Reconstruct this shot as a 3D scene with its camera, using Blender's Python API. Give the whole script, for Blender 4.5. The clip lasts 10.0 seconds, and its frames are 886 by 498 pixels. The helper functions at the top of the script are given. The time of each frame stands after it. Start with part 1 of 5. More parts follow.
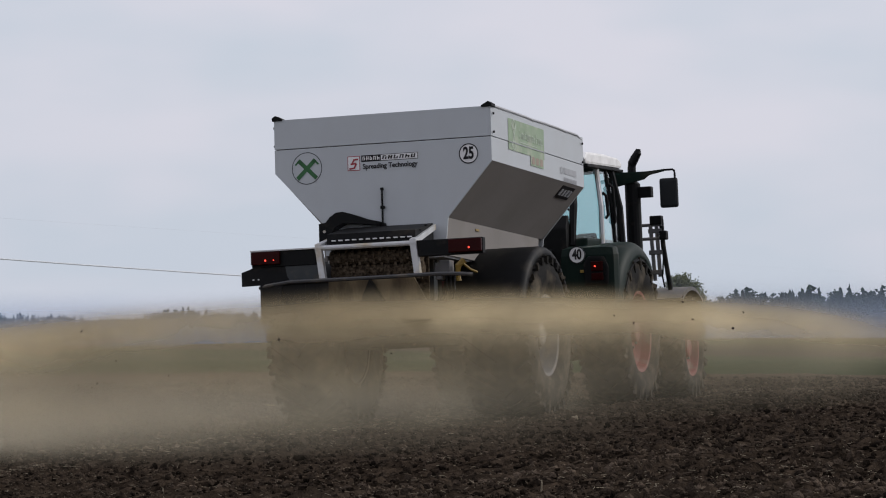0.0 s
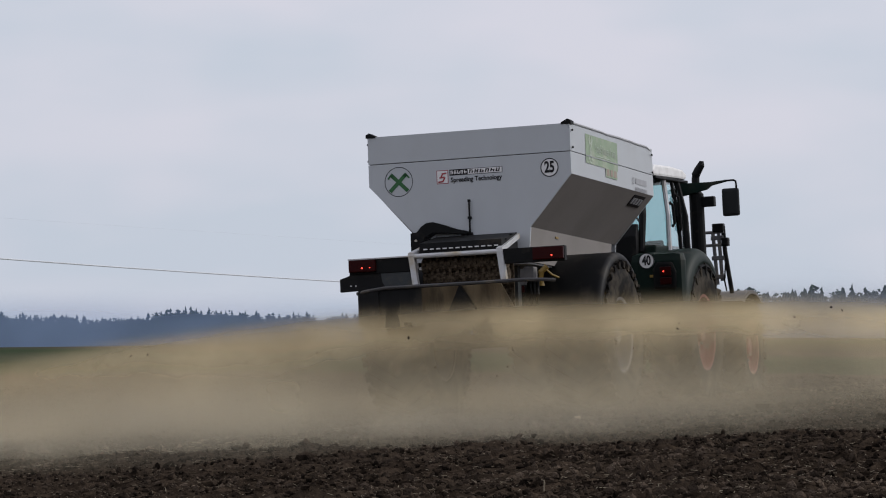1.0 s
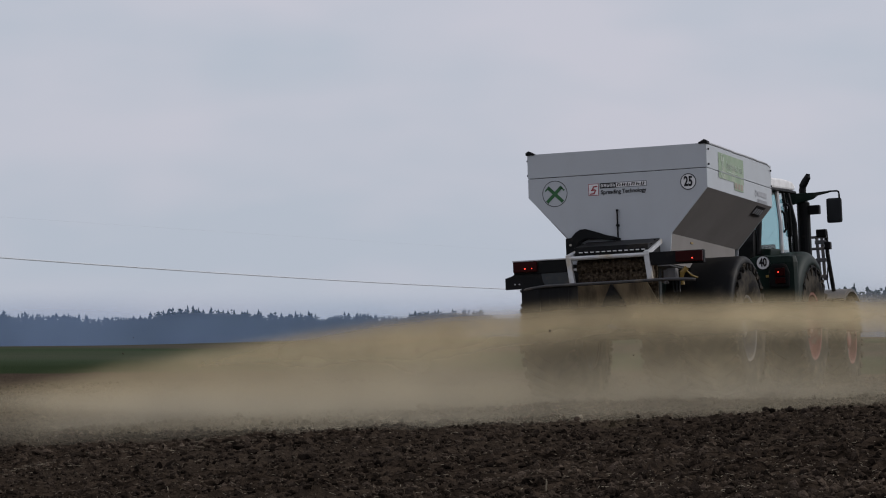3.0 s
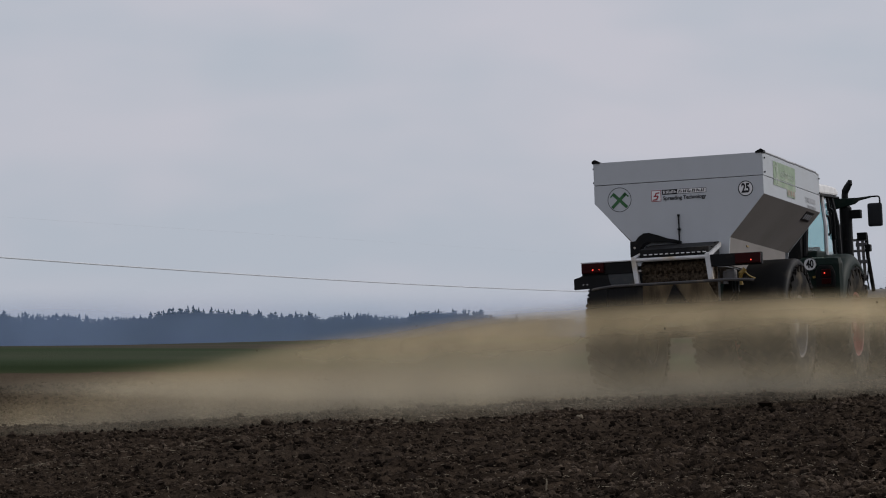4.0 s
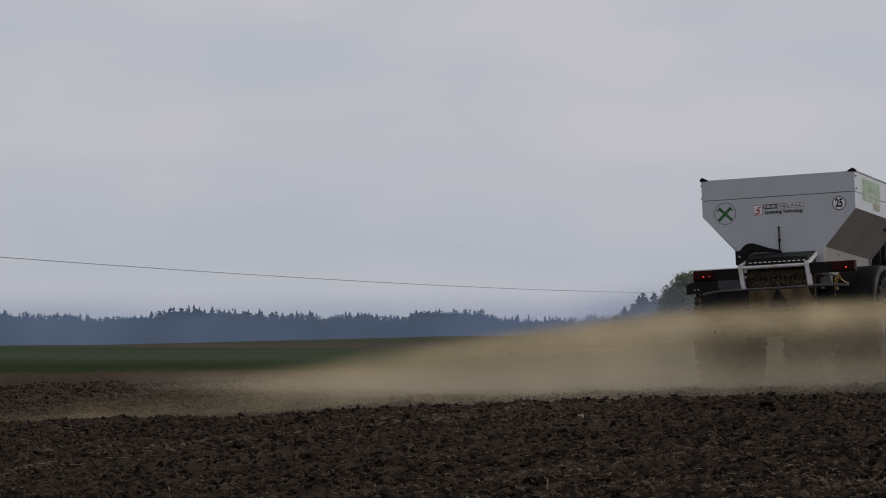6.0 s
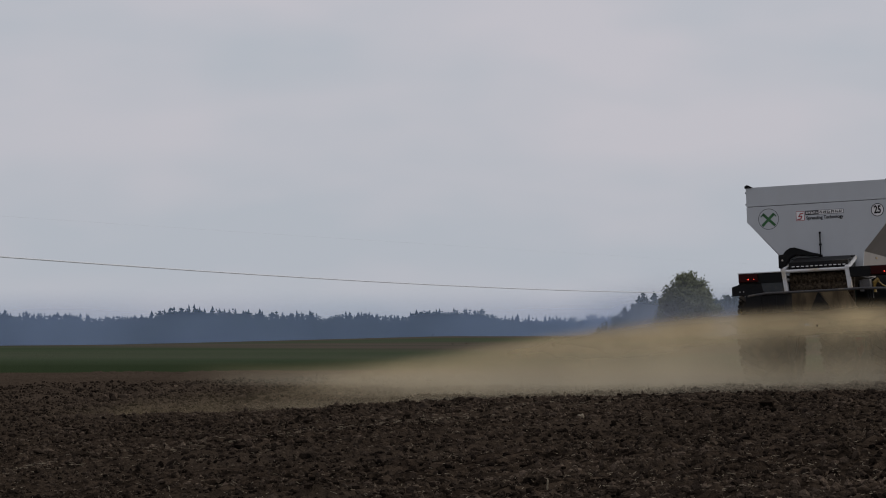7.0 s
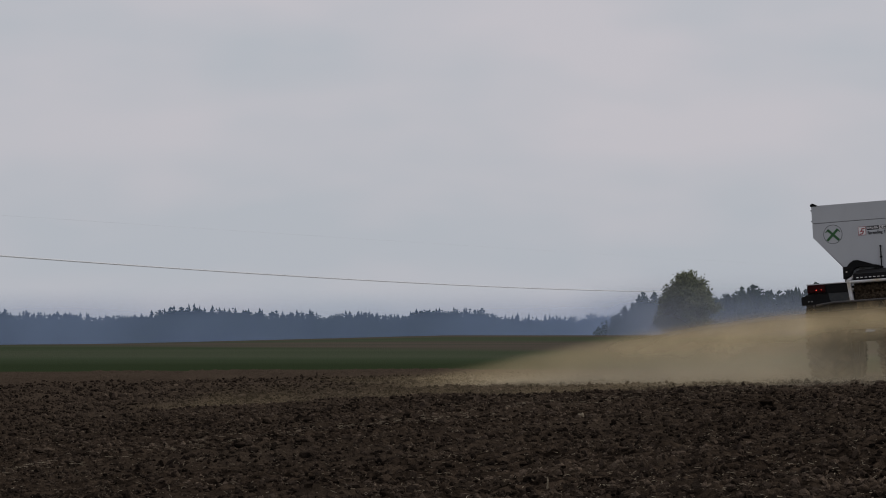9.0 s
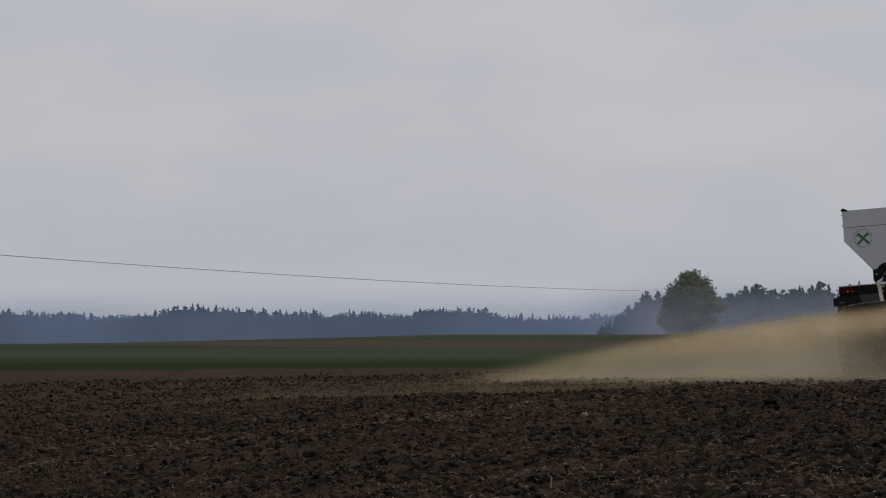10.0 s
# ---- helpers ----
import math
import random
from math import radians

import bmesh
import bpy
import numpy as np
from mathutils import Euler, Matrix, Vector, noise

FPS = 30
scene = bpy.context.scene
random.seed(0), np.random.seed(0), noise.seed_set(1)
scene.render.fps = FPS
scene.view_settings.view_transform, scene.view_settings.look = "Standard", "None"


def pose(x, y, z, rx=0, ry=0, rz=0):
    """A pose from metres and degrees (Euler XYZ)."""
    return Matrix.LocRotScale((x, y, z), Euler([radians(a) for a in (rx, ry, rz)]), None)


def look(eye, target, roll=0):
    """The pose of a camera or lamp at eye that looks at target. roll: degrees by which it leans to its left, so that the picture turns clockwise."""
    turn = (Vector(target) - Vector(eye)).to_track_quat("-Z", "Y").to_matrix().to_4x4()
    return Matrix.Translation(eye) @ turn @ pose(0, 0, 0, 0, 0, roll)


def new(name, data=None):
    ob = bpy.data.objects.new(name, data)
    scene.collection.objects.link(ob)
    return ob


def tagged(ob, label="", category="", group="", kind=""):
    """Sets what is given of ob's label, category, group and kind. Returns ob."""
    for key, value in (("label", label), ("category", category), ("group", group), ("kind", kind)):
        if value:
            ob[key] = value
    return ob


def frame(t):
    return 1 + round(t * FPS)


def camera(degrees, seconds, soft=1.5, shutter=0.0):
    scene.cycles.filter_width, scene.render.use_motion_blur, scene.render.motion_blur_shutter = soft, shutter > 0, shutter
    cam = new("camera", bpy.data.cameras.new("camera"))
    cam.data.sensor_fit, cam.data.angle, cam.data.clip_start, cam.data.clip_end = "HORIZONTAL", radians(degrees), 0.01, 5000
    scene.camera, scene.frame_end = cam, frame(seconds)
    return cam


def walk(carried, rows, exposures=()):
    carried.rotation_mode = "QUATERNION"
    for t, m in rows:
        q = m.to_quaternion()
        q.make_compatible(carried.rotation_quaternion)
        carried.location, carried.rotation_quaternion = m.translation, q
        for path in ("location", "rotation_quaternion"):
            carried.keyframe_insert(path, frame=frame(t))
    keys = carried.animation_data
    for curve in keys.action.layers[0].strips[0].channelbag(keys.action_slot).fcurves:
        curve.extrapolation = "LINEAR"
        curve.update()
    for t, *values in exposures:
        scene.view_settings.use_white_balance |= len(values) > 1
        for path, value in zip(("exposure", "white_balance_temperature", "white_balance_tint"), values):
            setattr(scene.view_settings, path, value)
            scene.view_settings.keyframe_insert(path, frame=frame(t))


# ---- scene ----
EYE_Z = 1.0
F = 5758.0                       # focal length in picture widths x 1568
LENS = 2 * math.degrees(math.atan(784 / F))
scene.cycles.transparent_max_bounces = 28      # many thin layers of dust lie behind one another
cam = camera(LENS, 10.0, soft=1.05, shutter=0.15)
# seconds, sideways and downward drift of the tripod head (parts of F)
DRIFT = [(0, -10.5, 3), (0.5, -7.5, 3), (1, -6, 3), (1.5, -5.5, 3), (2, -4.5, 2), (2.5, -3, 1.6), (4, -1.8, 1), (5, -1.3, 0.7),
         (5.5, -0.7, 0.3), (7, 0, 0), (7.5, 0, 0), (8, 0, -1.5), (8.5, 0, -1.6), (9.5, 0, -1.6), (10, 6.5, -3)]
TILT = math.degrees(math.atan((583 - 441) / F))
walk(cam, [(t, pose(0, 0, EYE_Z, 90 + TILT + math.degrees(b / F), 0, math.degrees(a / F))) for t, a, b in DRIFT],
     exposures=[(0, 0.0, 6300, 10), (1, -0.03, 6250, 10), (2.5, -0.22, 6180, 10), (4.5, -0.36, 6350, 10), (7.5, -0.38, 6500, 10), (10, -0.38, 6600, 10)])

# ---- light: bright overcast with a veiled sun ahead on the right ----
SUN_TO = Vector((0.80, 0.28, 0.55)).normalized()


def sky_world():
    world = bpy.data.worlds.new("overcast_sky")
    scene.world = world
    world.use_nodes = True
    nt = world.node_tree
    nt.nodes.clear()
    n = nt.nodes.new
    out, bg = n("ShaderNodeOutputWorld"), n("ShaderNodeBackground")
    sky = n("ShaderNodeTexSky")
    sky.sky_type, sky.sun_disc = "NISHITA", False
    sky.sun_elevation, sky.sun_rotation = math.asin(SUN_TO.z), math.atan2(SUN_TO.x, SUN_TO.y)
    sky.air_density, sky.dust_density = 1.0, 3.0
    dim = n("ShaderNodeVectorMath")
    dim.operation = "SCALE"
    dim.inputs["Scale"].default_value = 0.07
    nt.links.new(sky.outputs[0], dim.inputs[0])
    co, mp = n("ShaderNodeTexCoord"), n("ShaderNodeMapping")
    mp.inputs["Scale"].default_value = (9, 9, 26)
    nz = n("ShaderNodeTexNoise")
    nz.inputs["Scale"].default_value, nz.inputs["Detail"].default_value = 1.0, 3
    nz.inputs["Roughness"].default_value = 0.5
    ramp = n("ShaderNodeValToRGB")
    e = ramp.color_ramp.elements
    e[0].position, e[0].color = 0.42, SKY_BLUE
    e[1].position, e[1].color = 0.74, SKY_PALE
    nt.links.new(co.outputs["Generated"], mp.inputs["Vector"])
    nt.links.new(mp.outputs[0], nz.inputs["Vector"])
    # clearer blue band a few degrees up, paler above and below
    sep, far_, add = n("ShaderNodeSeparateXYZ"), n("ShaderNodeMath"), n("ShaderNodeMath")
    nt.links.new(co.outputs["Generated"], sep.inputs[0])
    far_.operation, add.operation = "SUBTRACT", "MULTIPLY_ADD"
    nt.links.new(sep.outputs["Z"], far_.inputs[0])
    far_.inputs[1].default_value = 0.045
    low, ab = n("ShaderNodeMath"), n("ShaderNodeMath")
    low.operation, ab.operation = "MULTIPLY", "MAXIMUM"
    nt.links.new(far_.outputs[0], low.inputs[0])
    low.inputs[1].default_value = -0.35
    nt.links.new(low.outputs[0], ab.inputs[1])
    nt.links.new(far_.outputs[0], ab.inputs[0])
    nt.links.new(ab.outputs[0], add.inputs[0])
    add.inputs[1].default_value = 2.6
    nt.links.new(nz.outputs["Fac"], add.inputs[2])
    nt.links.new(add.outputs[0], ramp.inputs[0])
    mix = n("ShaderNodeMix")
    mix.data_type = "RGBA"
    mix.inputs[0].default_value = 0.9
    nt.links.new(dim.outputs[0], mix.inputs[6])
    nt.links.new(ramp.outputs[0], mix.inputs[7])
    nt.links.new(mix.outputs[2], bg.inputs["Color"])
    bg.inputs["Strength"].default_value = 1.0
    nt.links.new(bg.outputs[0], out.inputs[0])


SKY_BLUE, SKY_PALE = (0.615, 0.66, 0.735, 1), (0.735, 0.72, 0.785, 1)
sky_world()
sun = new("sun", bpy.data.lights.new("sun", "SUN"))
sun.data.energy, sun.data.angle, sun.data.color = 1.8, radians(14), (1.0, 0.95, 0.88)
sun.matrix_basis = look(SUN_TO * 60, (0, 0, 0))


# ---- materials ----
def material(name, colour, rough=0.6, metal=0.0, colour2=None, scale=8.0, detail=6, bump=0.0, bump_scale=60.0, dirt=None, dirt_amount=0.0,
             dirt_scale=2.0, spec=0.5, emit=None, coat=0.0, stretch=(1, 1, 1), islands=0.0):
    m = bpy.data.materials.new(name)
    m.use_nodes = True
    nt = m.node_tree
    b = nt.nodes["Principled BSDF"]
    n, link = nt.nodes.new, nt.links.new
    b.inputs["Roughness"].default_value, b.inputs["Metallic"].default_value = rough, metal
    b.inputs["Specular IOR Level"].default_value, b.inputs["Coat Weight"].default_value = spec, coat
    co, mp = n("ShaderNodeTexCoord"), n("ShaderNodeMapping")
    mp.inputs["Scale"].default_value = stretch
    link(co.outputs["Object"], mp.inputs["Vector"])

    def noise_at(sc, det=5):
        t = n("ShaderNodeTexNoise")
        t.inputs["Scale"].default_value, t.inputs["Detail"].default_value = sc, det
        link(mp.outputs[0], t.inputs["Vector"])
        return t

    def mixed(fac, a, c):
        x = n("ShaderNodeMix")
        x.data_type = "RGBA"
        link(fac, x.inputs[0])
        for k, v in ((6, a), (7, c)):
            if isinstance(v, tuple):
                x.inputs[k].default_value = (*v, 1)
            else:
                link(v, x.inputs[k])
        return x.outputs[2]

    def band(src, lo, hi):
        x = n("ShaderNodeMapRange")
        x.inputs["From Min"].default_value, x.inputs["From Max"].default_value = lo, hi
        link(src, x.inputs["Value"])
        return x.outputs["Result"]

    c2 = colour2 or tuple(v * 0.86 for v in colour)
    col = mixed(band(noise_at(scale, detail).outputs["Fac"], 0.35, 0.65), colour, c2)
    if dirt:
        x = band(noise_at(dirt_scale, 8).outputs["Fac"], 0.62 - dirt_amount * 0.4, 0.82 - dirt_amount * 0.3)
        col = mixed(x, col, dirt)
    link(col, b.inputs["Base Color"])
    if islands:
        geo, gain = n("ShaderNodeNewGeometry"), n("ShaderNodeMapRange")
        link(geo.outputs["Random Per Island"], gain.inputs[0])
        gain.inputs[3].default_value, gain.inputs[4].default_value = 1 - islands, 1 + islands
        vm = n("ShaderNodeVectorMath")
        vm.operation = "SCALE"
        link(col, vm.inputs[0])
        link(gain.outputs[0], vm.inputs["Scale"])
        link(vm.outputs[0], b.inputs["Base Color"])
    if bump:
        bp = n("ShaderNodeBump")
        bp.inputs["Strength"].default_value, bp.inputs["Distance"].default_value = bump, 0.02
        link(noise_at(bump_scale, 6).outputs["Fac"], bp.inputs["Height"])
        link(bp.outputs[0], b.inputs["Normal"])
    if emit:
        b.inputs["Emission Color"].default_value, b.inputs["Emission Strength"].default_value = (*emit[0], 1), emit[1]
    return m


def glass_material(name, tint):
    m = bpy.data.materials.new(name)
    m.use_nodes = True
    b = m.node_tree.nodes["Principled BSDF"]
    b.inputs["Base Color"].default_value, b.inputs["Roughness"].default_value = (*tint, 1), 0.03
    b.inputs["Transmission Weight"].default_value, b.inputs["IOR"].default_value = 1.0, 1.4
    return m


DUST = (0.40, 0.33, 0.22)
M = dict(
    white=material("white_paint", (0.440, 0.470, 0.492), 0.4, colour2=(0.425, 0.450, 0.470), scale=3, dirt=(0.405, 0.42, 0.43), dirt_amount=0.10, dirt_scale=1.2, stretch=(1, 1, 0.5)),
    grey=material("galvanised_steel", (0.55, 0.56, 0.57), 0.45, 0.3, dirt=DUST, dirt_amount=0.3, dirt_scale=6),
    black=material("black_paint", (0.007, 0.0075, 0.008), 0.5, dirt=(0.035, 0.03, 0.024), dirt_amount=0.15, dirt_scale=5, spec=0.10),
    # white paint darkened and browned to carry the underside's shade, plus faint dirt
    shaded_white=material("shaded_white_paint", (0.235, 0.220, 0.208), 0.7, colour2=(0.212, 0.198, 0.187), scale=1.2, dirt=(0.20, 0.185, 0.17), dirt_amount=0.2, dirt_scale=1.5, spec=0.2),
    groove=material("dark_joint", (0.02, 0.02, 0.022), 0.8, spec=0.1),
    rubber=material("tyre_rubber", (0.012, 0.0115, 0.011), 0.85, dirt=(0.09, 0.075, 0.055), dirt_amount=0.4, dirt_scale=4, bump=0.3, bump_scale=90, spec=0.10),
    fender=material("black_plastic", (0.010, 0.0105, 0.0115), 0.55, dirt=(0.04, 0.036, 0.03), dirt_amount=0.2, dirt_scale=3, spec=0.10),
    rim_grey=material("grey_rim", (0.10, 0.10, 0.105), 0.6, 0.0, dirt=(0.16, 0.14, 0.11), dirt_amount=0.35, dirt_scale=5),
    rim_red=material("red_rim", (0.18, 0.028, 0.022), 0.6, dirt=(0.17, 0.12, 0.09), dirt_amount=0.3, dirt_scale=5),
    green=material("dark_green_paint", (0.004, 0.013, 0.0095), 0.55, dirt=(0.03, 0.032, 0.024), dirt_amount=0.15, dirt_scale=3, spec=0.14),
    roof=material("white_plastic", (0.85, 0.85, 0.84), 0.5, dirt=(0.5, 0.47, 0.4), dirt_amount=0.1),
    lime=material("caked_lime", (0.15, 0.118, 0.075), 0.95, colour2=(0.07, 0.053, 0.035), scale=5, dirt=(0.035, 0.028, 0.02), dirt_amount=0.3, dirt_scale=7, bump=0.5, bump_scale=40, spec=0.05, stretch=(1, 1, 0.3)),
    guard_grey=material("dusty_grey_plastic", (0.13, 0.128, 0.125), 0.6, dirt=(0.2, 0.17, 0.13), dirt_amount=0.25, dirt_scale=3, spec=0.15),
    plate=material("grey_steel_plate", (0.045, 0.05, 0.053), 0.5, dirt=(0.09, 0.08, 0.065), dirt_amount=0.2, dirt_scale=5, spec=0.15),
    rust=material("caked_steel", (0.030, 0.022, 0.015), 0.9, colour2=(0.125, 0.098, 0.070), scale=26, bump=0.6, bump_scale=60, spec=0.05),
    redlens=material("red_lens", (0.026, 0.0018, 0.0018), 0.35, spec=0.08),
    redglow=material("lit_bulb", (0.6, 0.03, 0.02), 0.3, emit=((1.0, 0.07, 0.04), 2.2)),
    decal_black=material("black_print", (0.015, 0.015, 0.017), 0.5, spec=0.2),
    decal_white=material("white_print", (0.75, 0.75, 0.75), 0.5),
    decal_red=material("red_print", (0.32, 0.03, 0.04), 0.5),
    decal_green=material("green_print", (0.022, 0.12, 0.032), 0.5),
    panel_green=material("faded_green_print", (0.27, 0.36, 0.24), 0.55, dirt=(0.42, 0.45, 0.35), dirt_amount=0.3, dirt_scale=4),
    pale_print=material("pale_print", (0.46, 0.53, 0.44), 0.55),
    brown_print=material("brown_print", (0.33, 0.26, 0.21), 0.55),
    grey_print=material("grey_print", (0.34, 0.35, 0.37), 0.5),
    yellow=material("yellow_paint", (0.26, 0.17, 0.03), 0.5, dirt=DUST, dirt_amount=0.3),
    seat=material("dark_fabric", (0.010, 0.010, 0.011), 0.9, spec=0.10),
    mirror=material("mirror_back", (0.02, 0.022, 0.024), 0.4, spec=0.1),
    rail=material("worn_rail", (0.055, 0.055, 0.058), 0.4, 0.3, dirt=(0.14, 0.12, 0.09), dirt_amount=0.2, dirt_scale=5),
    clear_glass=glass_material("door_glass", (0.70, 0.85, 0.87)),
    glass=glass_material("tinted_glass", (0.62, 0.80, 0.81)),
    cable=material("weathered_cable", (0.62, 0.65, 0.69), 0.7),
    pole=material("weathered_pole", (0.16, 0.13, 0.10), 0.9, bump=0.4, stretch=(1, 1, 0.1)),
    bark=material("bark", (0.10, 0.085, 0.07), 0.95, bump=0.5),
    spruce=material("spruce_needles", (0.028, 0.050, 0.034), 0.9, colour2=(0.045, 0.072, 0.042), scale=0.03, spec=0.05),
    leaf=material("spring_leaves", (0.095, 0.112, 0.058), 0.8, colour2=(0.13, 0.14, 0.085), scale=0.6, spec=0.05),
    clod=material("soil_clod", (0.058, 0.044, 0.033), 0.95, colour2=(0.014, 0.011, 0.009), scale=7, dirt=(0.105, 0.080, 0.060), dirt_amount=0.3, dirt_scale=0.4, bump=1.0, bump_scale=75, spec=0.0, islands=0.6),
    straw=material("dry_stalk", (0.30, 0.26, 0.19), 0.8, colour2=(0.13, 0.105, 0.075), scale=3, spec=0.05),
)


def ground_material():
    """Tilled soil close by, strips of young crop and bare field beyond its border."""
    m = bpy.data.materials.new("field_ground")
    m.use_nodes = True
    nt = m.node_tree
    b = nt.nodes["Principled BSDF"]
    n, link = nt.nodes.new, nt.links.new
    b.inputs["Roughness"].default_value, b.inputs["Specular IOR Level"].default_value = 1.0, 0.0
    co = n("ShaderNodeTexCoord")

    def noise_at(sc, det, stretch=(1, 1, 1)):
        mp, t = n("ShaderNodeMapping"), n("ShaderNodeTexNoise")
        mp.inputs["Scale"].default_value = stretch
        link(co.outputs["Object"], mp.inputs["Vector"])
        link(mp.outputs[0], t.inputs["Vector"])
        t.inputs["Scale"].default_value, t.inputs["Detail"].default_value = sc, det
        return t.outputs["Fac"]

    def ranged(src, lo, hi, a=0.0, c=1.0):
        x = n("ShaderNodeMapRange")
        x.inputs[1].default_value, x.inputs[2].default_value, x.inputs[3].default_value, x.inputs[4].default_value = lo, hi, a, c
        link(src, x.inputs[0])
        return x.outputs[0]

    def mixed(fac, a, c):
        x = n("ShaderNodeMix")
        x.data_type = "RGBA"
        link(fac, x.inputs[0])
        for k, v in ((6, a), (7, c)):
            if isinstance(v, tuple):
                x.inputs[k].default_value = (*v, 1)
            else:
                link(v, x.inputs[k])
        return x.outputs[2]

    soil = mixed(ranged(noise_at(9, 9), 0.36, 0.64), (0.007, 0.0052, 0.004), (0.054, 0.040, 0.029))
    soil = mixed(ranged(noise_at(0.25, 4), 0.45, 0.7), soil, (0.050, 0.038, 0.028))
    crop = mixed(ranged(noise_at(0.05, 5, (0.3, 1, 1)), 0.38, 0.62), (0.045, 0.062, 0.036), (0.062, 0.072, 0.048))
    bare = mixed(ranged(noise_at(0.08, 5, (0.3, 1, 1)), 0.4, 0.6), (0.085, 0.072, 0.060), (0.066, 0.066, 0.050))
    sep = n("ShaderNodeSeparateXYZ")
    link(co.outputs["Object"], sep.inputs[0])

    def shifted(amount, sc):
        x = n("ShaderNodeMath")
        x.operation = "MULTIPLY_ADD"
        link(noise_at(sc, 4, (0.25, 1, 1)), x.inputs[0])
        x.inputs[1].default_value = amount
        link(sep.outputs["Y"], x.inputs[2])
        return x.outputs[0]

    def tilted(slope, src):
        x = n("ShaderNodeMath")
        x.operation = "MULTIPLY_ADD"
        link(sep.outputs["X"], x.inputs[0])
        x.inputs[1].default_value = slope
        link(src, x.inputs[2])
        return x.outputs[0]

    far = mixed(ranged(shifted(16, 0.05), 106, 122), (0.029, 0.042, 0.021), crop)
    far = mixed(ranged(tilted(1.6, shifted(30, 0.02)), 165, 185), far, bare)
    far = mixed(ranged(shifted(30, 0.02), 235, 260), far, crop)
    far = mixed(ranged(shifted(40, 0.02), 330, 350), far, bare)
    # soil turns paler with distance, with a ragged edge
    soil = mixed(ranged(shifted(24, 0.12), 48, 88, 0.0, 0.6), soil, (0.078, 0.060, 0.045))
    col = mixed(ranged(shifted(5, 0.2), BORDER + 1.5, BORDER + 4), soil, far)
    link(col, b.inputs["Base Color"])
    bp = n("ShaderNodeBump")
    bp.inputs["Strength"].default_value, bp.inputs["Distance"].default_value = 1.0, 0.06
    link(noise_at(22, 9), bp.inputs["Height"])
    link(bp.outputs[0], b.inputs["Normal"])
    return m


BORDER = 84.0


def dust_material(name, strength, seed, stream, middle_x, hollow, lower, low_foot=False):
    """A veil of fine lime and soil dust: u runs across the throw, v up through the veil.
    stream: weight of the dense stream below the upper edge; hollow: how clear the air is in the lee of the vehicles; lower: density near the foot."""
    m = bpy.data.materials.new(name)
    m.use_nodes = True
    nt = m.node_tree
    nt.nodes.clear()
    n, link = nt.nodes.new, nt.links.new
    out = n("ShaderNodeOutputMaterial")
    uv, sep = n("ShaderNodeUVMap"), n("ShaderNodeSeparateXYZ")
    uv.uv_map = "veil"
    link(uv.outputs[0], sep.inputs[0])

    def math_(op, a, c=None):
        x = n("ShaderNodeMath")
        x.operation = op
        for k, v in enumerate((a, c)):
            if v is None:
                continue
            if isinstance(v, (int, float)):
                x.inputs[k].default_value = v
            else:
                link(v, x.inputs[k])
        return x.outputs[0]

    def smooth(src, lo, hi, a=0.0, c=1.0):
        x = n("ShaderNodeMapRange")
        x.interpolation_type = "SMOOTHSTEP"
        for k, v in ((1, lo), (2, hi), (3, a), (4, c)):
            x.inputs[k].default_value = v
        link(src, x.inputs[0])
        return x.outputs[0]

    co, geo = n("ShaderNodeTexCoord"), n("ShaderNodeNewGeometry")

    def noise_at(src, stretch, det):
        mp, t = n("ShaderNodeMapping"), n("ShaderNodeTexNoise")
        mp.inputs["Scale"].default_value, mp.inputs["Location"].default_value = stretch, (seed * 7.3, seed * 3.1, seed)
        link(src, mp.inputs["Vector"])
        link(mp.outputs[0], t.inputs["Vector"])
        t.inputs["Scale"].default_value, t.inputs["Detail"].default_value = 1.0, det
        return t.outputs["Fac"]

    # hanging billows stay where they are over the field while the throw moves on
    billow = noise_at(geo.outputs["Position"], (0.75, 0.3, 1.0), 3)
    puff = noise_at(geo.outputs["Position"], (2.2, 0.6, 2.6), 4)
    streak = noise_at(co.outputs["Object"], (0.7, 0.3, 5.0), 3)
    u, v = sep.outputs["X"], sep.outputs["Y"]
    wave = 0.07 if stream > 0.5 else 0.16
    vv = math_("ADD", v, math_("MULTIPLY", math_("SUBTRACT", billow, 0.5), wave))
    vv = math_("ADD", vv, math_("MULTIPLY", math_("SUBTRACT", puff, 0.5), wave * 0.6))
    au = math_("ABSOLUTE", u)
    sx = n("ShaderNodeSeparateXYZ")
    link(co.outputs["Object"], sx.inputs[0])
    dx = math_("SUBTRACT", sx.outputs["X"], middle_x)
    top = smooth(vv, 0.70 if stream > 0.5 else 0.55 if stream > 0 else 0.28, 0.99, 1.0, 0.0)
    top = math_("MULTIPLY", top, smooth(v, 0.82, 1.0, 1.0, 0.0))
    foot = smooth(v, 0.0, 0.30) if low_foot else smooth(sx.outputs["Z"], -0.22, 0.30 if stream > 0 else 0.22, 0.12, 1.0)
    side = math_("MULTIPLY", smooth(u, -1.0 if low_foot else -0.98, -0.45 if low_foot else -0.14), smooth(u, 0.12 if low_foot else 0.55, 0.85 if low_foot else 1.0, 1.0, 0.0))
    reach = math_("MULTIPLY", smooth(dx, -7.0, -2.0, 0.25, 1.0), smooth(dx, 4.0, 9.0, 1.0, 0.2))
    core = math_("MULTIPLY", smooth(vv, 0.50, 0.84), reach)          # dense stream just below the upper edge
    lee = math_("MULTIPLY", smooth(dx, -2.8, -0.9), smooth(dx, 3.6, 6.0, 1.0, 0.3))     # clearer air in the lee of the vehicles
    under = math_("SUBTRACT", 1.0, math_("MULTIPLY", lee, hollow))
